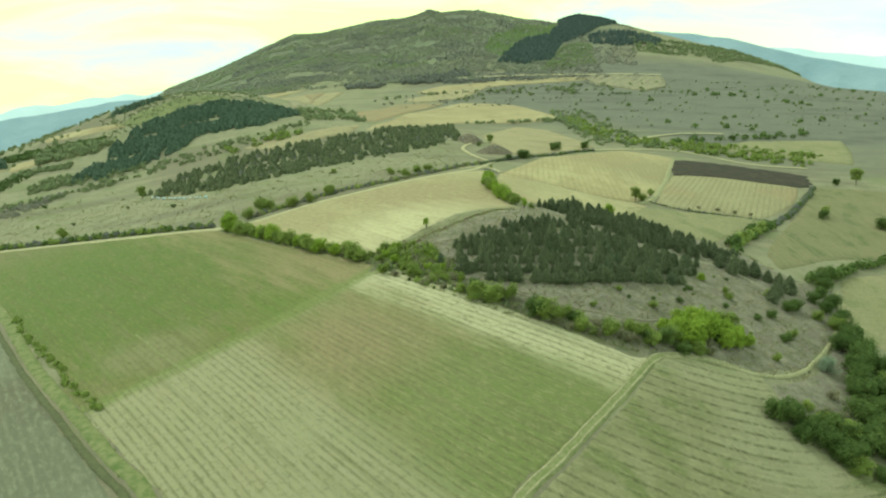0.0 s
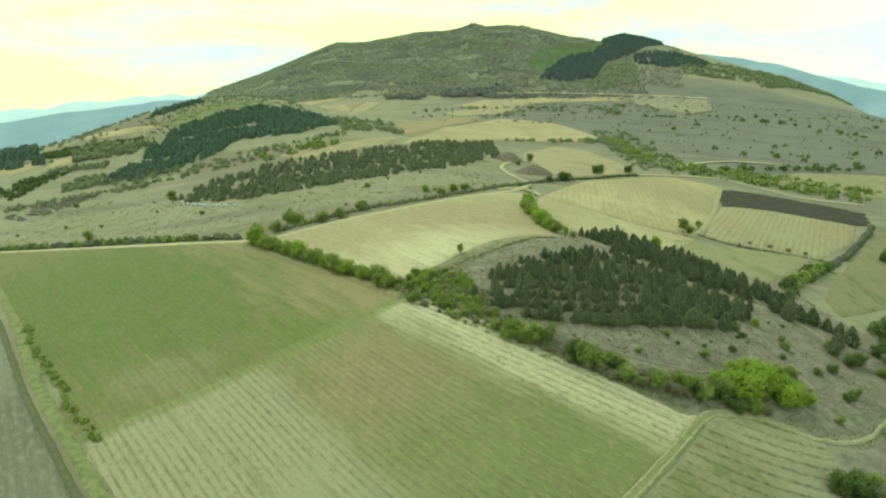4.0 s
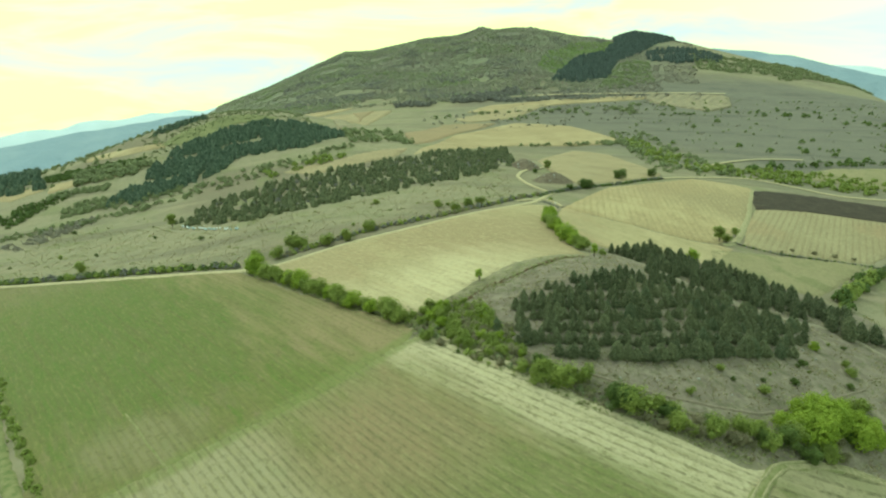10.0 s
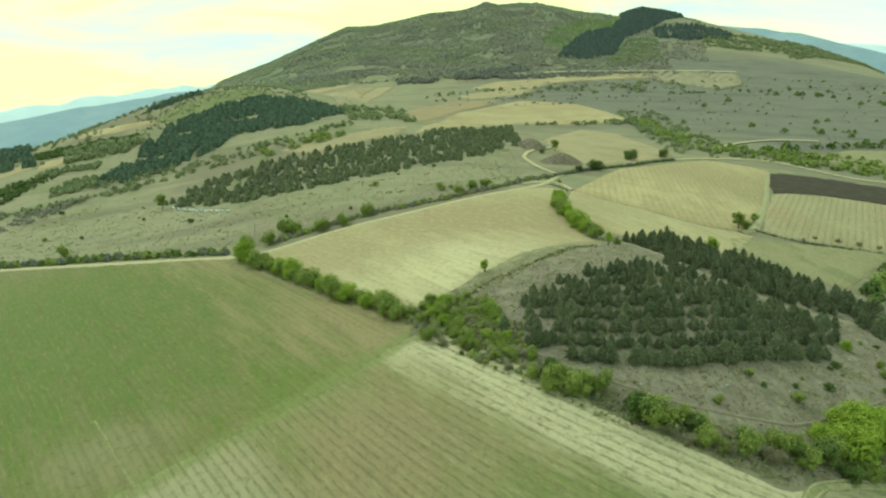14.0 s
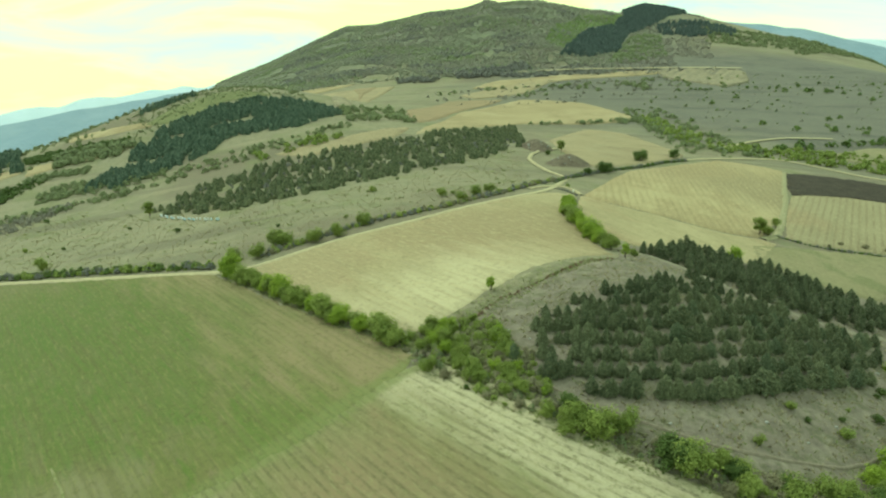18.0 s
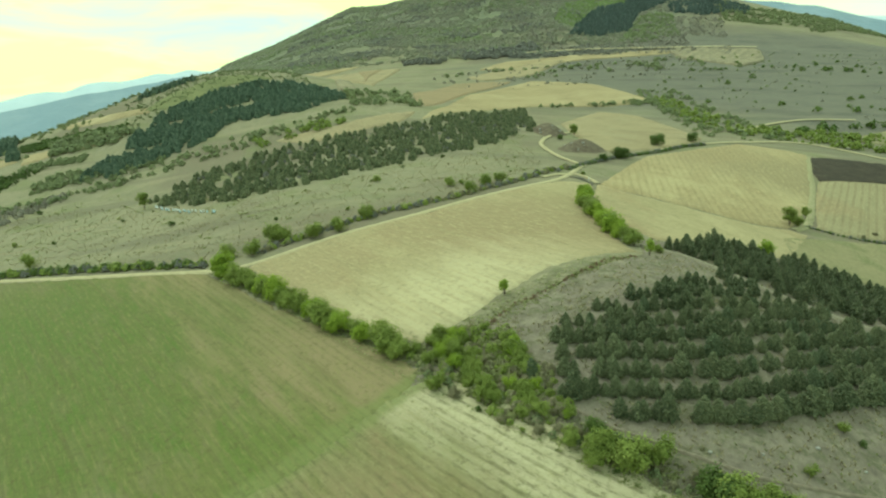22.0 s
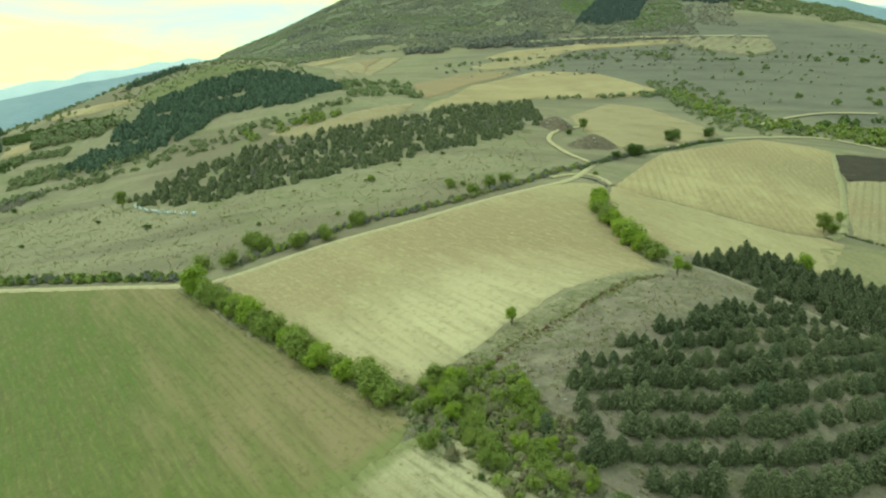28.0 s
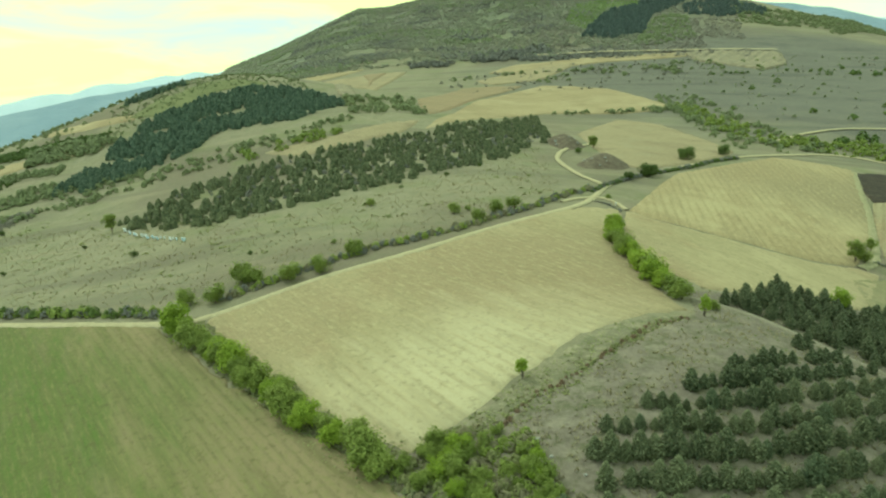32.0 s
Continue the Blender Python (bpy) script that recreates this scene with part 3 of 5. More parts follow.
M_TAN_UP = soil_material("ribbed_ploughland", ((0.340, 0.272, 0.138), (0.295, 0.228, 0.112)), 50, 3.4, RIB_TURN, 0.5, (0.205, 0.155, 0.070), (0.385, 0.315, 0.160), 60, tints=(((130, 500), 20.0, 60.0, (0.270, 0.205, 0.105), 0.6), ((160, 470), 20.0, 75.0, (0.232, 0.190, 0.100), 0.75)))
M_VINES = soil_material("pale_vine_rows", ((0.285, 0.240, 0.128), (0.250, 0.206, 0.108)), 30, 3.2, VINE_TURN, 0.9, (0.185, 0.142, 0.074), tints=(((240, 455), 15.0, 30.0, (0.265, 0.190, 0.098), 0.8), ((140, 425), 12.0, 26.0, (0.280, 0.208, 0.108), 0.8)))
M_DARK = soil_material("freshly_ploughed_dark_earth", ((0.058, 0.045, 0.031), (0.040, 0.032, 0.022)), 9, stain=(0.095, 0.078, 0.048), stain_size=8.0, stain_at=(0.56, 0.70), even=True)
M_OLIVE = soil_material("olive_fallow", ((0.240, 0.205, 0.105), (0.205, 0.182, 0.086)), 30, stain=(0.165, 0.160, 0.068), stain_size=20.0, even=True)
M_FALLOW = soil_material("weedy_fallow", ((0.165, 0.148, 0.068), (0.190, 0.160, 0.080)), 26, 4.0, VINE_TURN + 0.5, 0.4, (0.235, 0.200, 0.110), (0.112, 0.118, 0.046), 14)
M_FAR_TAN = soil_material("far_tan_fields", ((0.345, 0.272, 0.140), (0.280, 0.215, 0.108)), 45, stain=(0.255, 0.195, 0.098), stain_size=60.0, stain_at=(0.48, 0.62), even=True, stain2=(0.400, 0.325, 0.175))
M_HUMP = soil_material("grey_tan_fields", ((0.308, 0.246, 0.132), (0.264, 0.208, 0.112)), 26, stain=(0.205, 0.158, 0.088), stain_size=30.0, stain_at=(0.50, 0.66), even=True, stain2=(0.300, 0.250, 0.140))
M_FAR_BROWN = soil_material("far_brown_fields", ((0.275, 0.200, 0.108), (0.230, 0.178, 0.095)), 70)
M_FAR_PALE = soil_material("bare_pale_clay", ((0.285, 0.238, 0.140), (0.200, 0.170, 0.105)), 11, 13.0, radians(60), 0.7, (0.165, 0.145, 0.092))
M_BARE = soil_material("bare_knoll_turf", ((0.158, 0.130, 0.094), (0.206, 0.172, 0.120)), 7, stain=(0.118, 0.112, 0.058), stain_size=5.0, stain_at=(0.48, 0.60), stain2=(0.255, 0.218, 0.146), even=True)
M_WEEDY = soil_material("weedy_bank_grass", ((0.222, 0.192, 0.112), (0.186, 0.164, 0.098)), 6, stain=(0.142, 0.138, 0.070), stain_size=4.0, stain_at=(0.47, 0.58), stain2=(0.300, 0.262, 0.150), even=True)
M_DOME = soil_material("olive_hilltop_turf", ((0.178, 0.176, 0.072), (0.150, 0.152, 0.060)), 24, stain=(0.115, 0.122, 0.050), stain_size=16.0, even=True)
M_LANE = plain_material("trodden_pale_earth", (0.430, 0.365, 0.205), (0.350, 0.295, 0.160), 1.6)
M_TRACK = plain_material("grassy_wheel_track", (0.245, 0.225, 0.105), (0.150, 0.160, 0.050), 1.4)
M_RUT = plain_material("pale_worn_ruts", (0.345, 0.298, 0.165), (0.215, 0.198, 0.092), 1.2)
M_VERGE = plain_material("rank_green_grass", (0.105, 0.128, 0.036), (0.215, 0.200, 0.085), 2.4)
# dark mottled brown for the ditch strip
M_DITCH = plain_material("dark_ditch_strip", (0.085, 0.082, 0.040), (0.120, 0.115, 0.052), 1.2)

field("field_striped", [(-20, 231), (2.5, 216), (21, 202.3), (36, 197.3), (54, 191.8), (62, 194), (45, 173), (26, 150), (12, 134), (-14, 90), (-40, 92), (-60, 126), (-91, 157), (-81, 172.5), (-69, 185), (-57, 196.5), (-43, 210), (-30, 225)], M_STRIPED, "pale striped stubble field with dark gaps between rows", 2.5, (2.8, 0.07, "bent"))
field("field_stubble", [(66, 197.5), (81, 203.5), (101, 206), (103, 198), (101, 187), (124, 185), (142, 170), (120, 120), (0, 90), (14, 130), (28, 147), (48, 172)], M_STUBBLE, "dry striped stubble field beside the wheel track", 2.5, (3.8, 0.30, "bent"))
field("field_green", [(-313, 363), (-239, 348), (-153, 320), (-103, 305), (-75, 277), (-46, 252), (-24, 233), (-28, 224), (-41, 209), (-55.5, 195.5), (-68, 184), (-80, 171.5), (-92, 158), (-117, 188), (-159, 236), (-215, 300)], M_GREEN, "olive green sprouting crop field with brown rows", 3.0, (2.6, 0.05, "bent"), lift=0.05, wobble=0.7)
field("field_tilled", [(-161, 233), (-122, 185), (-95, 153), (-66, 121), (-60, 90), (-140, 90), (-260, 180), (-240, 290), (-222, 305)], M_TILLED, "brown tilled field beyond the grassy ditch", 4.0, (3.0, 0.14, BROWN_TURN))
field("field_tan", [(-88, 304), (-64, 321), (-28, 342), (17, 388), (33, 390), (26, 350), (30, 306), (33, 295), (23.5, 290), (15.5, 283), (7, 277), (2.5, 272), (-3, 265.5), (-8, 260.5), (-12, 255), (-18.5, 249.5), (-26, 243.5), (-44, 257), (-64, 278)], M_TAN, "smooth tan ploughed field above the hedge", 3.0, (2.6, 0.14, TAN_TURN), wobble=0.9)
field("weedy_bank", [(35, 292), (23.5, 289.5), (15.5, 282.5), (7, 276.5), (-3, 265), (-12, 254.5), (-20, 248), (-11, 247.5), (-4, 254), (4, 260.5), (10, 267), (18, 276), (23, 282)], M_WEEDY, "weedy grey-green bank below the tan field", 2.0, lift=0.02, category="bank", wobble=1.1)
field("field_ribbed", [(39, 399), (75, 483), (149, 562), (187, 546), (143, 435), (117, 386), (106, 370), (90, 366), (74, 370.5), (48, 382), (36, 392)], M_TAN_UP, "tan ribbed ploughed field on the slope", 4.0, (3.4, 0.15, RIB_TURN))
field("field_lower_tan", [(35, 390.5), (48, 380), (74, 368.5), (90, 364), (106, 368), (112, 366), (90, 329), (63, 320), (43, 316), (32, 333), (28, 352)], M_TAN, "narrow tan field behind the pine plantation", 4.0)
field("field_vines", [(163, 474), (201, 488), (253, 479), (225, 430), (189, 391), (158, 384), (122, 380)], M_VINES, "pale field with upright vine rows", 4.0, (2.3, 0.10, VINE_TURN))
field("field_dark", [(186, 540), (225, 543), (282, 522), (262, 482), (203, 489), (164, 476)], M_DARK, "freshly ploughed dark earth strip", 4.0, wobble=1.6)
field("field_olive", [(98, 355), (138, 374), (186, 388), (151, 346), (132, 324), (105, 324), (93, 331)], M_OLIVE, "olive fallow field", 4.0)
field("field_side", [(270, 487), (340, 484), (330, 400), (270, 356), (216, 342), (190, 331), (158, 308), (157, 322), (174, 350), (221, 414)], M_FALLOW, "dull olive fallow with scattered shrubs", 5.0)
field("field_side_green", [(186, 308), (204, 319), (250, 335), (240, 260), (177, 245), (159, 259)], M_OLIVE, "dull green field below the gully", 5.0)
field("dome_turf", [(-298, 652), (-288, 680), (-271, 696), (-258, 716), (-233, 722), (-205, 716), (-213, 700), (-238, 688), (-250, 665), (-258, 645)], M_DOME, "olive green turf on the rounded hill's top", 6.0, category="slope")
field("knoll_turf", [(-26, 243), (-12, 250), (14, 271), (33, 292), (38, 312), (62, 320), (92, 328), (138, 318), (158, 300), (176, 290), (150, 252), (124, 222), (100, 208), (82, 205), (62, 195), (20, 199), (-8, 213), (-26, 226)], M_BARE, "bare brownish turf of the knoll", 4.0, lift=-0.04, category="slope")
field("field_hump", [(39, 603), (78, 690), (107, 671), (130, 574), (109, 540), (60, 485), (47, 500)], M_HUMP, "rounded tan field by the lane", 6.0)
field("field_dome", [(-58, 565), (-35, 817), (35, 964), (105, 918), (143, 780), (88, 732), (25, 723), (-28, 653)], M_FAR_TAN, "domed pale tan field", 8.0)
field("field_brown_far", [(-88, 776), (-56, 959), (12, 968), (-36, 835), (-64, 655)], M_FAR_BROWN, "far brown field strip", 8.0)
field("field_slope_far", [(-284, 1148), (-226, 1212), (-159, 1223), (-164, 1013), (-145, 780)], M_HUMP, "far tan field at the mountain foot", 10.0)
field("field_slope_brown", [(-226, 1214), (-190, 1224), (-190, 1100), (-172, 960), (-196, 1100)], M_FAR_BROWN, "far brown strip at the mountain foot", 10.0, lift=0.4)
field("field_strip_far", [(-44, 1040), (44, 1185), (104, 1237), (42, 1040), (-19, 992)], M_HUMP, "far pale strip field", 10.0)
field("field_shelf", [(-30, 1130), (40, 1150), (151, 1240), (273, 1270), (275, 1300), (151, 1300), (10, 1240)], M_FAR_TAN, "pale shelf field at the mountain foot", 12.0)
field("field_ledge", [(-392, 1240), (-300, 1285), (-240, 1290), (-306, 1205)], M_FAR_TAN, "far pale ledge field", 12.0)
field("scoured_bank", [(281, 1300), (421, 1302), (390, 1180), (331, 1102), (281, 1214)], M_FAR_PALE, "pale rain-scoured bank", 8.0, (17.0, 2.2, radians(60)), category="bank")
field("clay_pit", [(-172, 960), (-155, 800), (-130, 715), (-142, 705), (-160, 760)], M_FAR_PALE, "small pale clay pit at the wood's end", 8.0, lift=0.6, category="pit")
field("field_long", [(-149, 531), (-109, 547), (-65, 593), (-71, 548), (-118, 512)], M_HUMP, "long pale field behind the plantation", 6.0)
field("field_west", [(-365, 585), (-344, 594), (-293, 602), (-297, 613), (-339, 613), (-377, 609)], M_FAR_TAN, "far tan field beside the wood", 8.0)
field("field_west_far", [(-395, 581), (-387, 592), (-376, 598), (-390, 612), (-420, 612), (-430, 600)], M_FAR_TAN, "far pale field in the western dip", 8.0)
field("field_west_strip", [(-374, 663), (-335, 650), (-290, 647), (-294, 657), (-344, 670), (-385, 683)], M_FAR_TAN, "narrow pale field under the wood", 8.0)
field("field_east", [(244, 618), (303, 665), (400, 680), (350, 574), (273, 600)], M_OLIVE, "dull tan field in the eastern dip", 8.0)

lane("lane", [(-400, 395), (-317, 367), (-243, 351), (-155, 322), (-102, 306), (-87, 307), (-64, 322), (-29, 343), (17, 391), (34, 433), (51, 462), (119, 546), (176, 582), (208, 586), (249, 552), (297, 550)], 2.7, M_LANE, "pale trodden earth lane between the fields", 0.32)
lane("side_lane", [(34, 433), (24, 457), (18, 496), (26, 532), (45, 560)], 2.6, M_LANE, "pale lane branching past the mounds", 0.45)
lane("fork_lane", [(12, 396), (20, 404.5), (28.5, 408), (33, 402), (35.5, 392)], 2.0, M_LANE, "short pale lane turning into the field", 0.4)
lane("upper_lane", [(165, 612), (206, 660), (247, 691), (290, 700)], 3.0, M_LANE, "pale lane on the eastern slope", 0.8)
lane("mountain_lane", [(-14, 1308), (154, 1339), (284, 1315), (428, 1324)], 9.0, M_LANE, "pale lane along the mountain foot", 1.6)
lane("dirt_strip", [(186, 542), (164, 487), (152, 456), (135, 417), (119, 383), (108, 369.5)], 3.4, M_RUT, "pale weedy strip between two fields", 0.2)
RUTS = [(-2, 110), (14, 134), (26, 148), (47, 174), (59, 190), (66, 197), (82, 204), (98, 206), (112, 212), (126, 223), (154, 255), (176, 294)]
M_PATH = plain_material("dusty_trodden_path", (0.225, 0.186, 0.126), (0.165, 0.134, 0.090), 0.9)
M_PLANT_PATH = plain_material("worn_pale_turf", (0.262, 0.226, 0.150), (0.200, 0.172, 0.112), 1.4)
lane("drill_streak", [(-96, 201), (-88, 192), (-80, 183), (-74, 177)], 0.8, M_TRACK, "pale worn streak along the crop rows", 0.2)
lane("footpath", [(4, 222), (13, 215), (38, 208.5), (65, 213), (88, 230), (112, 250)], 0.9, M_PATH, "faint trodden path across the knoll", 0.3)
lane("plantation_path", [(36, 305), (49, 300.5), (56, 295), (62, 290.5), (68, 287), (76, 285), (90, 284), (105, 286), (118, 290), (128, 287.5), (137, 279)], 2.6, M_PLANT_PATH, "pale worn grass path between the pine stands", 0.3)
lane("wheel_track", RUTS[:7], 2.9, M_TRACK, "grassy two-rut wheel track turning at the field corner", 0.42)
for side in (-0.8, 0.8):
    bent = []
    for i, pt in enumerate(RUTS[:8]):
        a, c = Vector(RUTS[max(0, i - 1)]), Vector(RUTS[i + 1])
        d = (c - a).normalized()
        bent.append((pt[0] + d.y * side, pt[1] - d.x * side))
    lane("wheel_rut", bent, 0.7, M_RUT, "pale worn wheel rut of the track", 0.52)
lane("gully_path", RUTS[5:], 1.5, M_RUT, "narrow pale path round the gully", 0.46)
field("gully_floor", [(103, 204), (104, 192), (112, 186), (126, 187), (142, 196), (153, 222), (160, 252), (152, 250), (128, 221), (112, 209)], M_BARE, "bare dull turf of the gully floor", 4.0, lift=0.1, category="slope")
lane("ditch_verge", [(-240, 330), (-218, 305), (-161, 238), (-121, 188), (-92, 156), (-76, 139), (-62, 124), (-52, 90)], 3.4, M_VERGE, "green grassy verge along the ditch", 0.35)
lane("ditch", [(-165, 236), (-123, 185), (-95, 154), (-79, 137), (-65, 122), (-55, 90)], 1.8, M_DITCH, "dark ditch between verge and tilled field", 0.5)


# ---- plants ----
def raw_mesh(name, verts, faces, mat, smooth=False):
    me = bpy.data.meshes.new(name)
    me.from_pydata(verts, [], faces)
    if smooth:
        me.shade_smooth()
    me.materials.append(mat)
    return me


def part(name, me, parent, label=""):
    ob = new(name, me)
    ob.parent = parent
    return tagged(ob, label) if label else ob


def tube(verts, faces, a, b, ra, rb, sides=6):
    """A tapered limb from a to b."""
    a, b = Vector(a), Vector(b)
    turn = (b - a).to_track_quat("Z", "Y")
    base = len(verts)
    for p, r in ((a, ra), (b, rb)):
        for k in range(sides):
            verts.append(tuple(p + turn @ Vector((r * math.cos(k * 2 * math.pi / sides), r * math.sin(k * 2 * math.pi / sides), 0))))
    for k in range(sides):
        n = (k + 1) % sides
        faces.append((base + k, base + n, base + sides + n, base + sides + k))
    faces.append(tuple(base + sides + k for k in range(sides)))


def spray(verts, faces, centre, out, size, rng, wide=0.75, fold=0.18):
    """A leafy tuft: a folded rhombus that lies across the way out."""
    out = Vector(out).normalized()
    side = out.cross(Vector((rng.uniform(-1, 1), rng.uniform(-1, 1), rng.uniform(-0.6, 0.6))))
    side = side.normalized() if side.length > 1e-3 else Vector((1, 0, 0))
    along = side.cross(out).normalized()
    c, i = Vector(centre), len(verts)
    s = size * rng.uniform(0.65, 1.3)
    verts += [tuple(c - along * s - out * fold * s), tuple(c + side * s * wide), tuple(c + along * s - out * fold * s), tuple(c - side * s * wide), tuple(c + out * fold * s * 1.6)]
    faces += [(i, i + 1, i + 4), (i + 1, i + 2, i + 4), (i + 2, i + 3, i + 4), (i + 3, i, i + 4)]


def pine_crown(rng, h, r, tiers, arms, leaf):
    verts, faces = [], []
    lean = Vector((rng.uniform(-0.06, 0.06), rng.uniform(-0.06, 0.06), 0))
    for k in range(tiers):
        f = 0.06 + 0.94 * k / tiers
        z = h * f
        belly = (1 - f ** 2.1) ** 0.85 * min(1.0, 0.7 + f * 2.0)
        reach0 = r * belly * rng.uniform(0.85, 1.12)
        count = max(3, int(arms * (0.35 + 0.65 * belly)))
        turn = rng.uniform(0, 6.28)
        for a in range(count):
            ang = turn + a * 6.283 / count + rng.uniform(-0.25, 0.25)
            reach = reach0 * rng.uniform(0.65, 1.18)
            for step in (0.3, 0.58, 0.82, 1.05):
                rr = reach * step
                p = Vector((math.cos(ang) * rr, math.sin(ang) * rr, z - rr * 0.10 + rng.uniform(-0.12, 0.22) * h / tiers)) + lean * z
                up = Vector((math.cos(ang), math.sin(ang), rng.uniform(0.35, 1.3)))
                spray(verts, faces, p, up, leaf * (0.75 + 0.5 * belly), rng, 0.6, 0.3)
    top = Vector((0, 0, h)) + lean * h
    for a in range(4):
        spray(verts, faces, top - Vector((0, 0, 0.06 * h * a)), (math.cos(a * 2.1), math.sin(a * 2.1), 0.7), leaf * 0.6, rng, 0.45, 0.4)
    return verts, faces


def bush_crown(rng, width, tall, lobes, tufts, leaf, low=0.08):
    verts, faces, balls = [], [], []
    for k in range(lobes):
        a, q = rng.uniform(0, 6.283), rng.uniform(0, 1) ** 0.6
        z = rng.uniform(0.25, 0.82) * tall
        spread = width * 0.5 * math.sqrt(max(0.05, 1 - ((z / tall - 0.42) / 0.62) ** 2))
        balls.append((Vector((math.cos(a) * spread * q * 0.8, math.sin(a) * spread * q * 0.8, z)), width * rng.uniform(0.11, 0.23)))
    for k in range(tufts):
        c, r = rng.choice(balls)
        d = Vector((rng.gauss(0, 1), rng.gauss(0, 1), rng.gauss(0.25, 1))).normalized()
        p = c + d * r * rng.uniform(0.6, 1.35)
        p.z = max(p.z, tall * low)
        spray(verts, faces, p, d + Vector((rng.gauss(0, 0.4), rng.gauss(0, 0.4), 0.5)), leaf, rng)
    return verts, faces, balls


def make_pine(seed, mat, h=6.0, r=1.8):
    rng = random.Random(seed)
    root = new("pine_tree")
    v, f = [], []
    tube(v, f, (0, 0, -0.4), (0, 0, h * 0.45), 0.13, 0.08)
    tube(v, f, (0, 0, h * 0.45), (0, 0, h * 0.93), 0.08, 0.02)
    part("trunk", raw_mesh("trunk", v, f, M_BARK, True), root)
    v, f = pine_crown(rng, h, r * rng.uniform(0.92, 1.18), 17, 16, 0.29)
    part("crown", raw_mesh("crown", v, f, mat), root)
    return root


def make_bush(seed, mat, width=4.6, tall=4.0, tufts=520, leaf=0.34, name="bush", trunk=0.0):
    rng = random.Random(seed)
    root = new(name)
    v, f, balls = bush_crown(rng, width, tall - trunk, 24, int(tufts * 3.0), leaf * 0.52)
    v = [(x, y, z + trunk) for x, y, z in v]
    part("crown", raw_mesh("crown", v, f, mat), root)
    v, f = [], []
    if trunk:
        tube(v, f, (0, 0, -0.4), (0, 0, trunk + tall * 0.25), 0.16, 0.09)
    for c, r in balls[:6]:
        tube(v, f, (rng.uniform(-0.3, 0.3), rng.uniform(-0.3, 0.3), trunk - 0.4 if not trunk else trunk * 0.8), (c.x, c.y, c.z + trunk), 0.09, 0.03, 5)
    part("trunk" if trunk else "stems", raw_mesh("stems", v, f, M_BARK, True), root)
    return root


M_RANK = leaf_material("rank_hedge_grass", (0.170, 0.180, 0.062), (0.310, 0.300, 0.120), 0.0)
PINES = [make_pine(10 + k, M_PINE if k < 4 else M_PINE_BLUE, 4.5 + 0.4 * (k % 3)) for k in range(6)]
KINDS = {
    "green": ([make_bush(30 + k, M_LEAF, 6.4, 5.4, 640, 0.46) for k in range(3)], "fresh green rounded hawthorn-like bush", "bush"),
    "yellow": ([make_bush(40 + k, M_LEAF_YELLOW, 7.4, 6.6, 760, 0.52) for k in range(3)], "bright yellow-green leafy bush in spring growth", "bush"),
    "dark": ([make_bush(50 + k, M_LEAF_DARK, 7.0, 6.0, 720, 0.5) for k in range(3)], "deep green dense bush", "bush"),
    "brown": ([make_bush(60 + k, M_LEAF_BROWN, 4.6, 3.2, 420, 0.34) for k in range(2)], "brown budding thorn bush with bare twigs", "bush"),
    "silver": ([make_bush(70, M_SILVER, 6.6, 5.6, 640, 0.46)], "silvery pale blossoming bush beside the track", "bush"),
    "tree": ([make_bush(80 + k, M_LEAF, 5.8, 8.0, 640, 0.46, "tree", 1.6) for k in range(2)], "small green field tree with a short trunk", "tree"),
    "sapling": ([make_bush(85, M_LEAF_YELLOW, 2.7, 5.2, 300, 0.32, "tree", 0.9)], "slender yellow-green young tree at the field edge", "tree"),
    "shrub": ([make_bush(90 + k, M_LEAF_DARK if k else M_LEAF, 2.8, 2.0, 190, 0.28, "shrub") for k in range(2)], "small round shrub on the dry pasture", "shrub"),
}
used = {}
rng = random.Random(5)


def stand(kind, x, y, size=1.0, group="", label=""):
    """Sets up one plant on the ground; the first of each shape is the model itself."""
    if kind == "pine":
        k = rng.choice((0, 1, 2, 3, 0, 1, 2, 3, 0, 1, 2, 3, 4, 5))
        model, words, cat = PINES[k], ("dark green young pine tree in a plantation row" if k < 4 else "bluish young pine tree in a plantation row"), "tree"
    else:
        models, words, cat = KINDS[kind]
        model = rng.choice(models)
    s = size * rng.uniform(0.86, 1.14)
    m = Matrix.LocRotScale((x, y, height(x, y) - 0.05), Euler((0, 0, rng.uniform(0, 6.28))), None)
    if model.name in used:
        ob = copy_thing(model, m)
    else:
        ob = model
        used[model.name] = True
        ob.matrix_basis = m
    ob.scale = (s * rng.uniform(0.92, 1.08), s * rng.uniform(0.92, 1.08), s)
    return tagged(ob, label or words, cat, group)


def hedge_line(pts, gap, kinds, size, width, group, seed, label=""):
    r = random.Random(seed)
    for (x, y) in softened(pts, gap, False, 0.0, seed):
        stand(r.choice(kinds), x + r.uniform(-width, width), y + r.uniform(-width, width), size * r.uniform(0.75, 1.2), group, label)


def low_bush(verts, faces, x, y, z, w, h, q, tufts=14, leaf=0.26, lift=0.0):
    for k in range(tufts):
        d = Vector((q.gauss(0, 1), q.gauss(0, 1), abs(q.gauss(0.3, 0.9)))).normalized()
        r = q.uniform(0.32, 0.5)
        spray(verts, faces, (x + d.x * w * r, y + d.y * w * r, z + h * (0.2 + 0.7 * d.z * q.uniform(0.6, 1.1))), d + Vector((0, 0, lift)), w * leaf, q)


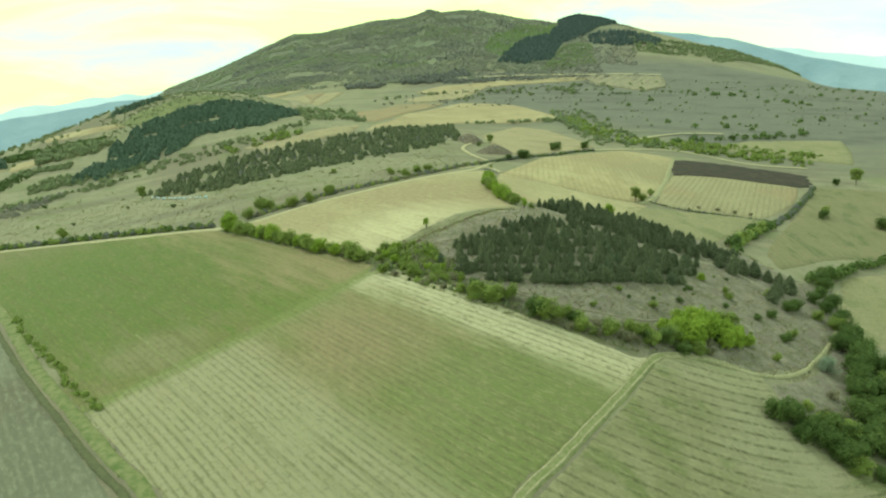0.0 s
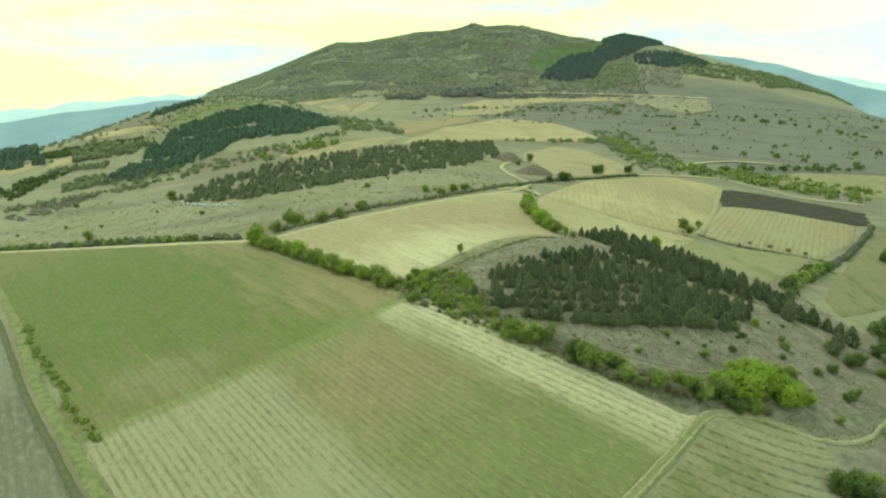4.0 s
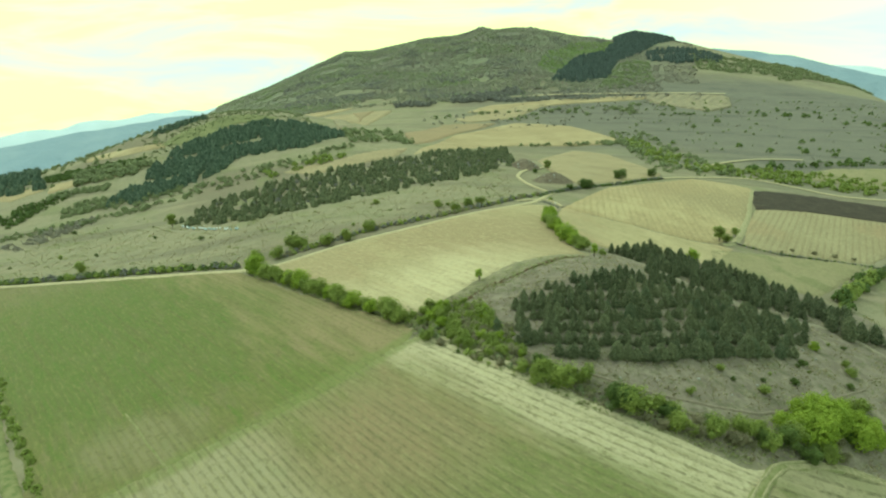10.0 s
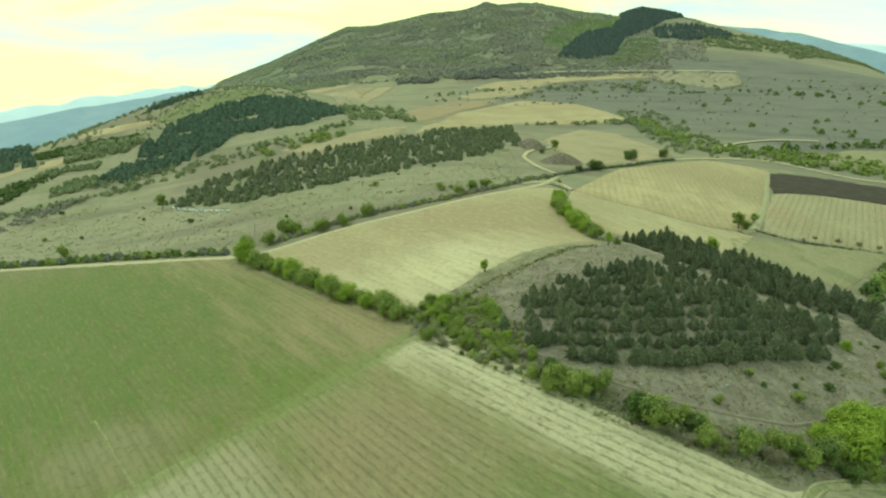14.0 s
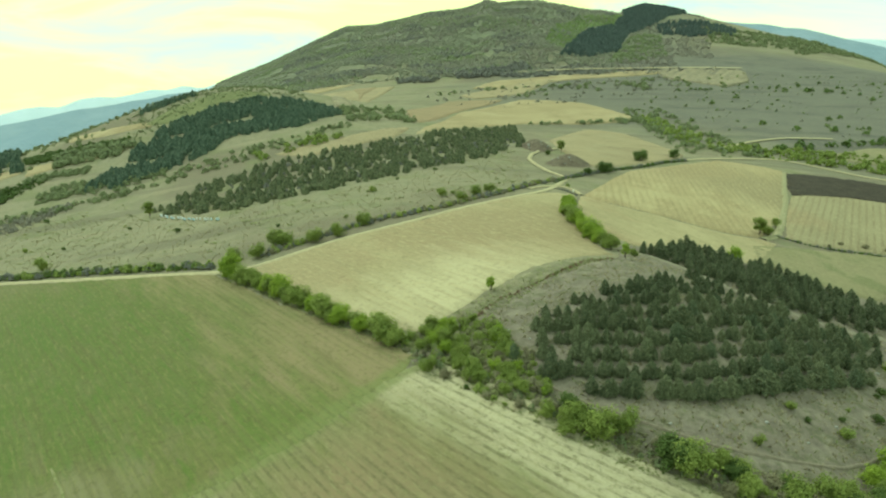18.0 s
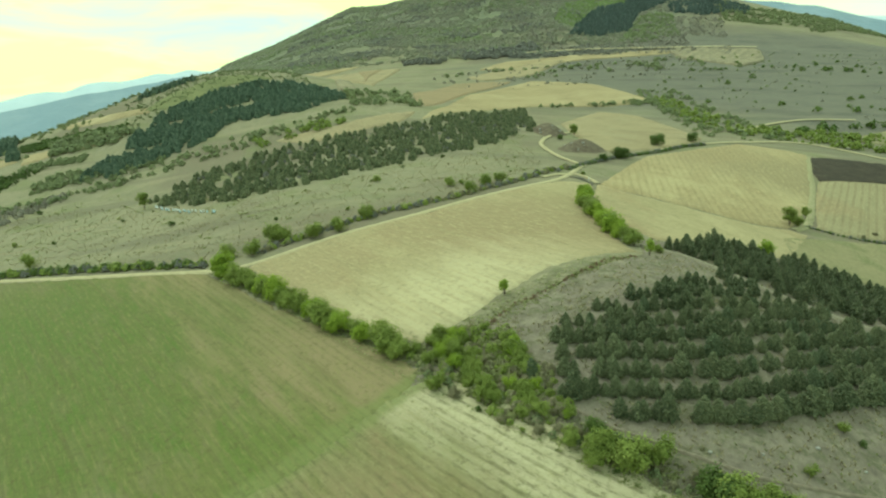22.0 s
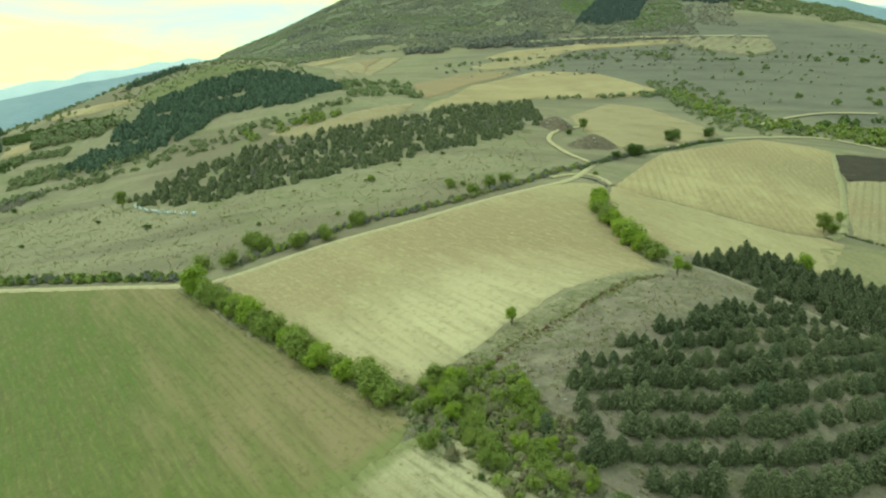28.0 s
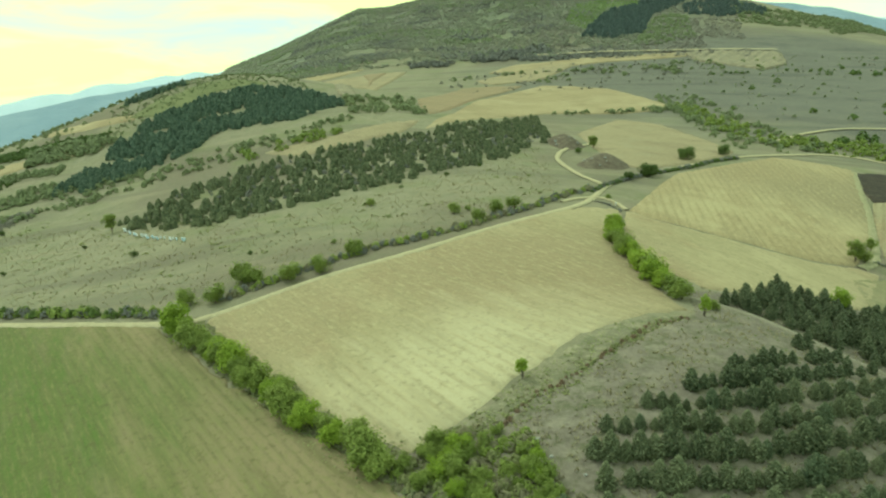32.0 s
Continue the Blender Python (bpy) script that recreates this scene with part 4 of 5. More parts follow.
def hedge_growth(name, pts, gap, size, width, mats, label, seed):
    """A hedge too thick to tell its bushes apart."""
    r = random.Random(seed)
    for k, mat in enumerate(mats):
        verts, faces = [], []
        for (x, y) in softened(pts, gap, False, 0.0, seed + k):
            px, py, s = x + r.uniform(-width, width), y + r.uniform(-width, width), r.uniform(*size)
            low_bush(verts, faces, px, py, height(px, py) - 0.2, s, s * r.uniform(0.65, 1.0), r, 70, 0.13)
        tagged(mesh_object(name, verts, faces, mat, smooth=False), label, "hedge", kind="stuff")


# the pine plantation on the knoll: bent rows, a bare strip, and an upper belt
MAIN = [(2, 224), (4.5, 233), (3.5, 242), (12, 250), (22.5, 258), (32, 265), (43, 271), (50, 280), (57, 289), (64, 285.5), (76, 282.5), (92, 281.5), (108, 282), (106, 275), (96, 258), (85, 248), (68, 233.5), (52.6, 223.5), (42, 218), (32, 216.5), (20, 215.5), (13, 219)]
BELT = [(42, 304.5), (50, 313), (69, 327), (90, 325), (116, 318), (138, 310), (133, 299), (118, 292.5), (104, 288.5), (90, 287), (77, 287.5), (69, 290), (63, 293.5), (57, 298), (50, 303)]
far_pines = []
for row in range(14):
    y0, x = 212.9 + 5.5 * row, -4.0 + rng.uniform(0, 2)
    while x < 112:
        bow = 0.8 * (math.hypot(x - 24, 30.0) - 30.0) if x > 24 else -0.05 * (24 - x)
        y = 217 + (y0 - 217) * (1 + 0.0043 * max(0.0, x - 24)) + bow
        if inside(MAIN, x, y) and rng.random() > (0.06 if row < 8 else 0.11):
            size = rng.choice((0.60, 0.68, 0.78, 0.88, 1.02)) * (1.2 if row < 2 else 1.0 if row < 6 else 0.88)
            px, py = x + rng.uniform(-0.4, 0.4), y + rng.uniform(-0.6, 0.6)
            if row < 8:
                stand("pine", px, py, size, "pines of the knoll plantation")
            else:
                far_pines.append((px, py, size * 4.8))
        x += rng.uniform(1.8, 2.7) * (0.85 if x > 60 else 1.0)


def joined_pines(name, spots, label):
    """Pines too far off to pick apart, in one mesh."""
    verts, faces = [], []
    for x, y, h in spots:
        v, f = pine_crown(rng, h, h * rng.uniform(0.31, 0.41), 12, 10, 0.34)
        base, z = len(verts), height(x, y)
        verts += [(a + x, c + y, d + z) for a, c, d in v]
        faces += [tuple(i + base for i in t) for t in f]
    tagged(mesh_object(name, verts, faces, M_PINE, smooth=False), label, "woodland", kind="stuff")


joined_pines("pine_rows", far_pines, "far rows of young pines on the knoll")
belt = []
while len(belt) < 215:
    x, y = rng.uniform(40, 142), rng.uniform(285, 330)
    if inside(BELT, x, y) and all((x - a) ** 2 + (y - c) ** 2 > 4.0 for a, c, _ in belt):
        belt.append((x, y, rng.choice((3.2, 3.6, 4.0, 4.4, 5.0, 6.0)) * rng.uniform(0.9, 1.15)))
joined_pines("pine_belt", belt, "belt of dark green young pines above the grass path")
for x, y, s in ((-1, 228, 0.95), (125, 286, 1.5), (131, 289, 1.6), (137, 291, 1.5), (142, 289, 1.4), (134, 268, 1.6), (148, 282, 1.6), (146, 287, 1.4), (121, 290, 1.3), (128, 292, 1.4), (140, 276, 1.4)):
    stand("pine", x, y, s, label="dark green young pine tree standing apart")

# the hedge between the fields and the thicket at its foot
hedge_line([(-95.5, 301), (-90, 295), (-76, 282.5), (-60, 266), (-46, 253), (-36, 245), (-29, 239)], 3.4, ("green", "green", "green", "yellow"), 0.95, 1.0, "hedge between the fields", 11)
hedge_line([(-93, 304), (-83, 293), (-66, 276), (-50, 260)], 6.0, ("green", "brown"), 0.7, 1.0, "hedge between the fields", 12)
THICKET = [(-28, 240), (-20, 246), (-9, 247), (-2, 236), (2, 224), (8, 214), (-2, 216), (-14, 223)]
for k in range(520):
    x, y = rng.uniform(-30, 10), rng.uniform(212, 250)
    if inside(THICKET, x, y) and rng.random() < 0.66:
        stand(rng.choice(("green", "brown", "green", "yellow", "brown", "green", "green", "brown")), x, y, rng.uniform(0.32, 0.66), "thicket at the hedge's foot")
hedge_growth("thicket_growth", [(-26, 240), (-18, 235), (-9, 242), (-6, 232), (-14, 227), (-4, 224), (1, 230), (-6, 219), (4, 217)], 0.9, (1.2, 2.8), 3.6, (M_LEAF, M_LEAF_BROWN, M_RANK), "tangled low growth of the thicket", 86)
hedge_growth("bramble_bank", [(-24, 233), (-12, 224), (0, 216), (12, 208), (24, 202), (40, 199)], 2.0, (1.0, 2.6), 1.6, (M_LEAF_BROWN, M_LEAF_FAR), "low brambles on the bank between hedge and stubble", 81)
hedge_line([(-20, 225), (-8, 217), (4, 210), (12, 205)], 4.0, ("brown", "green", "shrub"), 0.6, 1.2, "hedge above the gully", 13)
for kind, x, y, s in (("green", 10, 208, 1.0), ("green", 15, 206, 1.05), ("dark", 28, 201, 1.1), ("green", 31, 200, 1.15), ("brown", 37, 197, 0.9), ("green", 41, 198, 0.95), ("brown", 46, 198, 0.9), ("green", 50, 199, 1.0), ("brown", 55, 199, 0.8), ("green", 58, 202, 1.0), ("green", 64, 201, 0.95), ("dark", 69, 204, 0.9), ("green", 72, 207, 1.0), ("yellow", 77, 210, 1.15), ("yellow", 82, 214, 1.2), ("yellow", 78, 217, 1.0), ("yellow", 87, 218, 1.15), ("yellow", 90, 224, 1.1), ("yellow", 96, 224, 1.0), ("yellow", 84, 223, 1.0), ("green", 99, 231, 0.9), ("green", 104, 236, 0.8), ("dark", 74, 202, 0.8), ("green", 80, 205, 0.8), ("brown", 85, 208, 0.8), ("yellow", 101, 226, 0.8), ("yellow", 71, 211, 0.8), ("yellow", 93, 216, 1.0), ("yellow", 98, 219, 0.95), ("yellow", 104, 223, 0.7), ("yellow", 88, 226, 0.9), ("yellow", 94, 229, 0.8)):
    stand(kind, x, y, s, "bushes of the gully edge")
for k in range(46):
    f = k / 45
    x = 8 + 92 * f + rng.uniform(-2, 2)
    y = np.interp(x, (8, 28, 45, 60, 75, 90, 102), (209, 201, 198, 201, 207, 217, 228)) + rng.uniform(-1.5, 4.5)
    stand(rng.choice(("green", "brown", "brown", "yellow" if x > 62 else "brown", "dark")), x, float(y), rng.uniform(0.45, 0.95), "bushes of the gully edge")
for kind, x, y, s in (("shrub", 71, 223, 1.3), ("yellow", 104, 266, 0.55), ("green", 111, 256, 0.6), ("shrub", 93, 250, 1.2), ("green", 112, 262, 0.5), ("green", 113, 220, 0.6), ("dark", 124, 236, 0.6), ("dark", 126, 252, 0.6), ("shrub", 60, 226, 1.0), ("shrub", 48, 212, 1.0), ("dark", 138, 262, 0.8), ("green", 134, 272, 0.6), ("dark", 143, 266, 0.8), ("green", 150, 262, 0.8), ("dark", 156, 277, 0.9), ("dark", 163, 284, 0.95), ("dark", 169, 292, 1.0), ("green", 129, 241, 0.7), ("shrub", 118, 246, 1.2), ("shrub", 106, 247, 1.0), ("shrub", 84, 235, 1.0)):
    stand(kind, x, y, s, "scattered bushes of the gully")
for kind, x, y, s in (("dark", 101, 188, 1.1), ("dark", 106, 186, 1.2), ("dark", 113, 188, 1.3), ("dark", 120, 188, 1.3), ("dark", 127, 190, 1.3), ("dark", 133, 195, 1.4), ("dark", 140, 204, 1.4), ("dark", 146, 213, 1.5), ("dark", 143, 221, 1.3), ("dark", 150, 232, 1.5), ("dark", 147, 241, 1.4), ("dark", 155, 240, 1.4), ("silver", 133, 223, 1.0), ("brown", 126, 208, 0.9), ("brown", 118, 198, 0.9), ("dark", 137, 212, 1.2), ("green", 112, 197, 0.7), ("dark", 158, 252, 1.2), ("dark", 130, 200, 1.2), ("brown", 124, 199, 1.0)):
    stand(kind, x, y, s, "tall bushes of the gully")
hedge_growth("olive_hedge", [(169, 299), (185, 311), (198, 322), (211, 331), (226, 339), (250, 350)], 4.0, (5.0, 8.5), 1.5, (M_LEAF_DARK,), "dark hedge below the olive field", 14)
hedge_growth("dell_hedge", [(139, 320), (146, 330), (152, 338), (162, 350), (171, 361), (182, 371)], 3.5, (4.0, 8.0), 2.0, (M_LEAF_DARK, M_LEAF), "dark hedge in the dell", 15)
hedge_growth("dell_hedge", [(182, 371), (197, 389), (213, 408), (230, 431), (247, 454), (266, 482)], 2.2, (2.0, 4.2), 1.0, (M_LEAF_DARK, M_DUSK_HIGH), "dark hedge in the dell", 16)

hedge_growth("russet_scrub", [(-10, 248), (-5, 254.5), (3, 260.5), (9.6, 267.5), (17, 276), (22, 282), (31, 289)], 0.9, (0.5, 1.3), 0.6, (M_LEAF_RUSSET, M_RANK), "low russet thorn scrub below the tan field", 22)
# hedge beside the tan field, the field tree and the bushes on the lanes
hedge_line([(27, 364), (25, 350), (26, 338), (28, 324), (31, 312), (34, 303)], 3.6, ("green", "yellow"), 0.9, 0.8, "hedge beside the tan field", 17)
for kind, x, y, s in (("green", 31, 408, 0.45), ("dark", 46.6, 453, 0.6), ("sapling", -6, 261, 0.95), ("sapling", 36, 292, 1.15), ("green", 40, 299, 0.55), ("tree", 108, 374, 1.0), ("green", 113, 378, 0.9), ("tree", 122, 392, 0.7), ("yellow", 81, 325, 0.85), ("dark", 57, 466, 1.1), ("dark", 60, 470, 0.9), ("dark", 90, 527, 1.4), ("dark", 119, 556, 1.1), ("tree", 41, 537, 0.9), ("dark", 31, 520, 0.6)):
    stand(kind, x, y, s)
hedge_growth("vine_hedge", [(116, 379), (135, 376), (160, 382), (190, 386)], 1.4, (0.8, 1.8), 0.5, (M_LEAF_DARK, M_DUSK_HIGH), "thin dark hedge along the foot of the vine rows", 84)
# dull growth stands in for the dark bank under the short lane
hedge_growth("fork_scrub", [(21, 402), (27, 401), (31, 395), (33, 390)], 0.9, (0.8, 1.6), 0.4, (M_DUSK_HIGH,), "dull growth standing in for the dark bank under the short lane", 83)
# brush on the cut bank, made dark and unbroken to stand in for its shade
hedge_growth("bank_scrub", [(26.6, 419), (36.4, 438), (50, 459), (68, 482), (88, 506), (104, 528), (124, 548)], 1.2, (1.5, 3.0), 0.7, (M_LEAF_DARK, M_DUSK_HIGH), "dark scrub standing in for the shaded bank of the lane", 18)
for x, y, s in ((148, 387, 0.6), (160, 389, 0.7), (170, 390, 0.7), (180, 391, 0.7), (140, 380, 0.4)):
    stand("brown", x, y, s, "thorn bushes between the fields")
for kind, x, y, s in (("dark", 232, 406, 0.9), ("tree", 236, 412, 1.0), ("dark", 292, 498, 1.0), ("tree", 309, 502, 1.5), ("dark", 262, 396, 1.2), ("dark", 268, 398, 1.0)):
    stand(kind, x, y, s)

# roadside and pasture
hedge_growth("lane_scrub", [(-88, 318), (-75, 327), (-57, 340), (-29, 355), (-3, 382), (14, 408), (26, 425)], 1.5, (1.2, 3.2), 1.8, (M_LEAF_BROWN, M_LEAF, M_DUSK_HIGH), "brown and green scrub along the earth lane", 19)
hedge_growth("lane_hedge", [(-320, 374), (-283, 365), (-248, 358), (-210, 346), (-175, 335), (-141, 324), (-106, 312)], 2.4, (1.8, 4.4), 1.3, (M_LEAF_DARK, M_DUSK_HIGH, M_LEAF), "low dark hedge along the earth lane", 20)
for kind, x, y, s in (("green", -55, 340, 0.8), ("green", -63, 328, 0.9), ("green", -71, 325, 0.9), ("green", -87, 329, 1.1), ("green", -82, 326, 0.9), ("green", -90, 316, 1.0), ("green", -99, 316, 0.9), ("tree", -187, 428, 1.0), ("green", -198, 352, 1.0), ("green", -27, 378, 0.8), ("green", -12, 378, 0.9), ("green", -18, 366, 0.9), ("green", -6, 384, 0.8), ("green", -61, 398, 0.6)):
    stand(kind, x, y, s, "bushes by the lane")
PASTURE = [(-260, 370), (-110, 320), (-30, 362), (15, 420), (10, 540), (-30, 455), (-90, 400), (-190, 440), (-300, 480)]
for k in range(260):
    x, y = rng.uniform(-300, 20), rng.uniform(315, 540)
    if inside(PASTURE, x, y) and rng.random() < 0.2:
        stand("shrub", x, y, rng.uniform(0.4, 1.1), "shrubs of the pasture")
for k in range(30):
    x, y = rng.uniform(5, 120), rng.uniform(210, 300)
    if not inside(MAIN, x, y) and not inside(BELT, x, y) and y > 205 + 0.3 * max(0, x - 40) and y < min(290, 243 + 0.87 * (x + 14)):
        stand("shrub", x, y, rng.uniform(0.4, 0.8), "shrubs of the knoll")


# ---- far growth ----
def low_pine(verts, faces, x, y, z, h, r, q):
    """A small pine of a few ragged tiers."""
    for k in range(5):
        f = k / 5
        n, rr, zz = 5, r * (1 - f ** 1.5) ** 0.8, z + h * (0.12 + 0.8 * f)
        t = q.uniform(0, 6.28)
        for a in range(n):
            ang = t + a * 6.283 / n + q.uniform(-0.3, 0.3)
            spray(verts, faces, (x + math.cos(ang) * rr * 0.62, y + math.sin(ang) * rr * 0.62, zz), (math.cos(ang), math.sin(ang), 0.8), max(rr * 0.75, 0.35), q, 0.7, 0.35)


def wood(name, poly, count, kind, size, mat, label, seed, gaps=0.0, gap_size=30.0, category="woodland"):
    """A far stand of trees in one mesh."""
    q = random.Random(seed)
    xs, ys = [p[0] for p in poly], [p[1] for p in poly]
    px = np.array([q.uniform(min(xs), max(xs)) for _ in range(count)])
    py = np.array([q.uniform(min(ys), max(ys)) for _ in range(count)])
    hole = ripple(px, py, gap_size, seed)
    pz = heights(px, py)
    verts, faces = [], []
    for x, y, z, hl in zip(px, py, pz, hole):
        if inside(poly, x, y) and hl > -0.5 + gaps:
            s = q.uniform(*size)
            if kind == "pine":
                low_pine(verts, faces, x, y, z, s, s * 0.40, q)
            elif kind == "mat":
                for k in range(5):
                    spray(verts, faces, (x + q.uniform(-s, s), y + q.uniform(-s, s), z + s * q.uniform(0.1, 0.35)), (q.gauss(0, 0.45), q.gauss(0, 0.45), 1), s * 0.45, q)
            else:
                low_bush(verts, faces, x, y, z - 0.2, s, s * 0.8, q, 22, 0.19)
    ob = mesh_object(name, verts, faces, mat, smooth=False)
    return tagged(ob, label, category, kind="stuff")


wood("pine_plantation", [(-192, 436), (-186, 480), (-153, 505), (-97, 520), (-58, 548), (-27, 625), (16, 690), (20, 560), (-8, 492), (-30, 462), (-56, 436), (-86, 418), (-112, 408), (-138, 402)], 3300, "pine", (2.9, 5.4), M_PINE_FAR, "long dark plantation of young pines", 21, 0.12, 24)
wood("plantation_scrub", [(-186, 440), (-180, 476), (-150, 498), (-97, 512), (-58, 540), (-27, 610), (14, 660), (14, 560), (-12, 492), (-34, 466), (-60, 442), (-112, 414)], 900, "bush", (1.5, 3.5), M_DUSK_HIGH, "dull brown thorn scrub among the young pines", 72)
wood("pine_wood", [(-284, 527), (-285, 541), (-277, 574), (-281, 597), (-284, 619), (-271, 640), (-255, 655), (-238, 671), (-221, 688), (-190, 698), (-160, 694), (-128, 660), (-148, 600), (-168, 600), (-200, 590), (-211, 575), (-223, 558), (-239, 543), (-262, 526)], 3600, "pine", (4.2, 7.2), M_PINE_WOOD, "dark pine wood on the rounded hill", 22, 0.22, 42)
wood("dome_trees", [(-300, 625), (-330, 680), (-310, 760), (-260, 790), (-200, 770), (-170, 715), (-200, 714), (-240, 696), (-262, 668), (-288, 624)], 1500, "bush", (1.2, 3), M_LEAF_FAR, "olive scrub on the hill's top", 57, 0.1, 60)
wood("ridge_pines", [(-322, 686), (-300, 696), (-276, 716), (-284, 726), (-318, 706)], 200, "pine", (3.5, 6), M_PINE_WOOD, "dark pines along the rounded hill's ridge", 79)
wood("shoulder_trees", [(-420, 620), (-480, 700), (-420, 780), (-330, 760), (-345, 680), (-310, 600), (-350, 596)], 420, "bush", (2, 5), M_LEAF_FAR, "green trees on the hill's western shoulder", 58, 0.15, 70)
wood("pine_wood_west", [(-560, 800), (-440, 700), (-400, 622), (-370, 606), (-420, 600), (-520, 680), (-600, 760)], 700, "pine", (7, 11), M_PINE_WOOD, "dark pine wood in the western dip", 23)
wood("scrub_band_east", [(139, 867), (183, 853), (183, 729), (194, 654), (215, 600), (158, 580), (134, 590), (128, 702)], 560, "bush", (2.0, 6.5), M_LEAF_FAR, "light green scrub running down the slope", 24, 0.3, 45)
wood("scrub_band_core", [(139, 800), (165, 790), (168, 720), (180, 650), (195, 605), (165, 600), (145, 640), (138, 720)], 330, "bush", (2.5, 6.5), M_LEAF, "fresh green bushes in the slope's scrub", 80, 0.25, 35)
wood("scrub_east", [(177, 640), (231, 640), (290, 628), (340, 605), (297, 552), (256, 568), (190, 590)], 420, "bush", (2.5, 7), M_LEAF, "green scrub beside the eastern fields", 25)
wood("scrub_dark_east", [(202, 612), (253, 645), (294, 672), (380, 695), (385, 715), (294, 690), (245, 662)], 260, "bush", (5, 9), M_LEAF_DARK, "dark scrub belt in the eastern dip", 26)
wood("scrub_hedge_far", [(20, 708), (60, 720), (125, 745), (150, 770), (140, 785), (80, 740), (25, 722)], 200, "bush", (4, 7), M_LEAF_FAR, "scrub hedge under the domed field", 27)
wood("scrub_slope_east", [(150, 800), (241, 1248), (760, 1300), (720, 900), (400, 702), (230, 680)], 560, "bush", (1.2, 5), M_LEAF_FAR, "low scrub scattered on the eastern slope", 28, 0.45, 130)
wood("thorn_slope_east", [(150, 760), (241, 1248), (760, 1300), (720, 900), (400, 702), (230, 680)], 480, "bush", (1.2, 4), M_TWIG_HIGH, "brown thorn scrub on the eastern slope", 59, 0.5, 90)
wood("trees_slope_east", [(150, 800), (300, 1248), (760, 1300), (720, 900), (400, 720), (230, 700)], 110, "bush", (4, 9), M_LEAF_DARK, "dark trees dotted on the eastern slope", 60, 0.3, 150)
wood("thorn_slope_centre", [(-40, 860), (-100, 1060), (80, 1250), (300, 1260), (200, 1000), (120, 930)], 420, "bush", (2, 6), M_TWIG_HIGH, "thorn scrub between the far fields", 66, 0.45, 70)
wood("pasture_thorns", [(-330, 480), (-260, 372), (-110, 322), (-30, 362), (15, 420), (10, 540), (-30, 455), (-90, 400), (-190, 436), (-215, 480)], 480, "mat", (0.8, 1.8), M_RANK, "low thorn scrub on the pasture", 67, 0.35, 45)
wood("scrub_west", [(-300, 520), (-276, 568), (-226, 545), (-199, 566), (-141, 567), (-120, 600), (-105, 585), (-150, 535), (-200, 520), (-250, 506)], 714, "bush", (2.0, 5.2), M_LEAF_FAR, "olive scrub between the woods", 29, 0.15, 50)
wood("scrub_band_west", [(-400, 470), (-330, 480), (-272, 505), (-242, 512), (-240, 502), (-272, 488), (-330, 460), (-400, 440)], 714, "bush", (2.0, 5.2), M_LEAF_FAR, "dark scrub band across the western pasture", 30)
wood("tree_band_west", [(-386, 620), (-358, 616), (-330, 620), (-300, 617), (-300, 630), (-352, 637), (-404, 642)], 714, "bush", (1.8, 5.2), M_LEAF_DARK, "band of green trees between the western fields", 73)
wood("scrub_west_low", [(-353, 563), (-329, 566), (-304, 569), (-308, 582), (-346, 583), (-361, 578)], 272, "bush", (1.5, 4.5), M_LEAF_FAR, "scrub below the western field", 74)
wood("scrub_west_edge", [(-341, 500), (-340, 536), (-333, 565), (-343, 577), (-365, 560), (-380, 530)], 408, "bush", (1.5, 4.9), M_LEAF_DARK, "dark scrub in the western hollow", 75)
wood("thorns_west_edge", [(-312, 450), (-301, 483), (-283, 507), (-268, 493), (-280, 460), (-290, 436)], 340, "bush", (1.2, 3.8), M_TWIG_HIGH, "brown thorn scrub on the western pasture", 76)
wood("trees_west", [(-345, 592), (-294, 596), (-282, 612), (-309, 625), (-360, 622)], 220, "bush", (4, 8), M_LEAF_FAR, "green trees under the wood", 31)
wood("trees_west_low", [(-309, 512), (-325, 540), (-291, 552), (-272, 535), (-300, 515)], 221, "bush", (2.0, 6.0), M_LEAF_FAR, "green scrub on the western pasture", 68)
wood("trees_yellow_far", [(-175, 535), (-150, 545), (-120, 560), (-95, 552), (-120, 535), (-160, 522)], 60, "bush", (4, 7), M_LEAF, "yellow-green trees behind the plantation", 69)
wood("scrub_centre", [(-64, 640), (-92, 770), (-140, 690), (-110, 600)], 160, "bush", (5, 8), M_LEAF_FAR, "scrub in the hollow behind the plantation", 32)
wood("scrub_steps", [(0, 985), (150, 1010), (300, 1120), (360, 1250), (180, 1190), (60, 1060)], 170, "bush", (6, 11), M_LEAF_FAR, "scrub lines on the mountain's foot slope", 33, 0.3, 70)


# the wooded mountain
def mountain_wood(name, az, rho, count, size, mat, label, seed, kind="bush", patch=0.0, patch_size=200.0):
    q = random.Random(seed)
    a = np.radians(np.array([q.uniform(*az) for _ in range(count)]))
    r = np.array([q.uniform(*rho) for _ in range(count)])
    x, y = FAN[0] + r * np.sin(a), FAN[1] + r * np.cos(a)
    keep = ripple(x, y, patch_size, seed + 1) > patch
    z = heights(x, y)
    verts, faces = [], []
    for k in np.nonzero(keep)[0]:
        s = q.uniform(*size)
        if kind == "pine":
            low_pine(verts, faces, x[k], y[k], z[k] - 1, s * 1.1, s * 0.45, q)
        else:
            low_bush(verts, faces, x[k], y[k], z[k] - 1, s, s * 0.75, q, 9, 0.26, 1.6)
    return tagged(mesh_object(name, verts, faces, mat, smooth=False), label, "woodland", kind="stuff")


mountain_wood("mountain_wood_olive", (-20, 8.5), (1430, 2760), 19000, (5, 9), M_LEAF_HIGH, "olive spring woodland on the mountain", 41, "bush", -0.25)
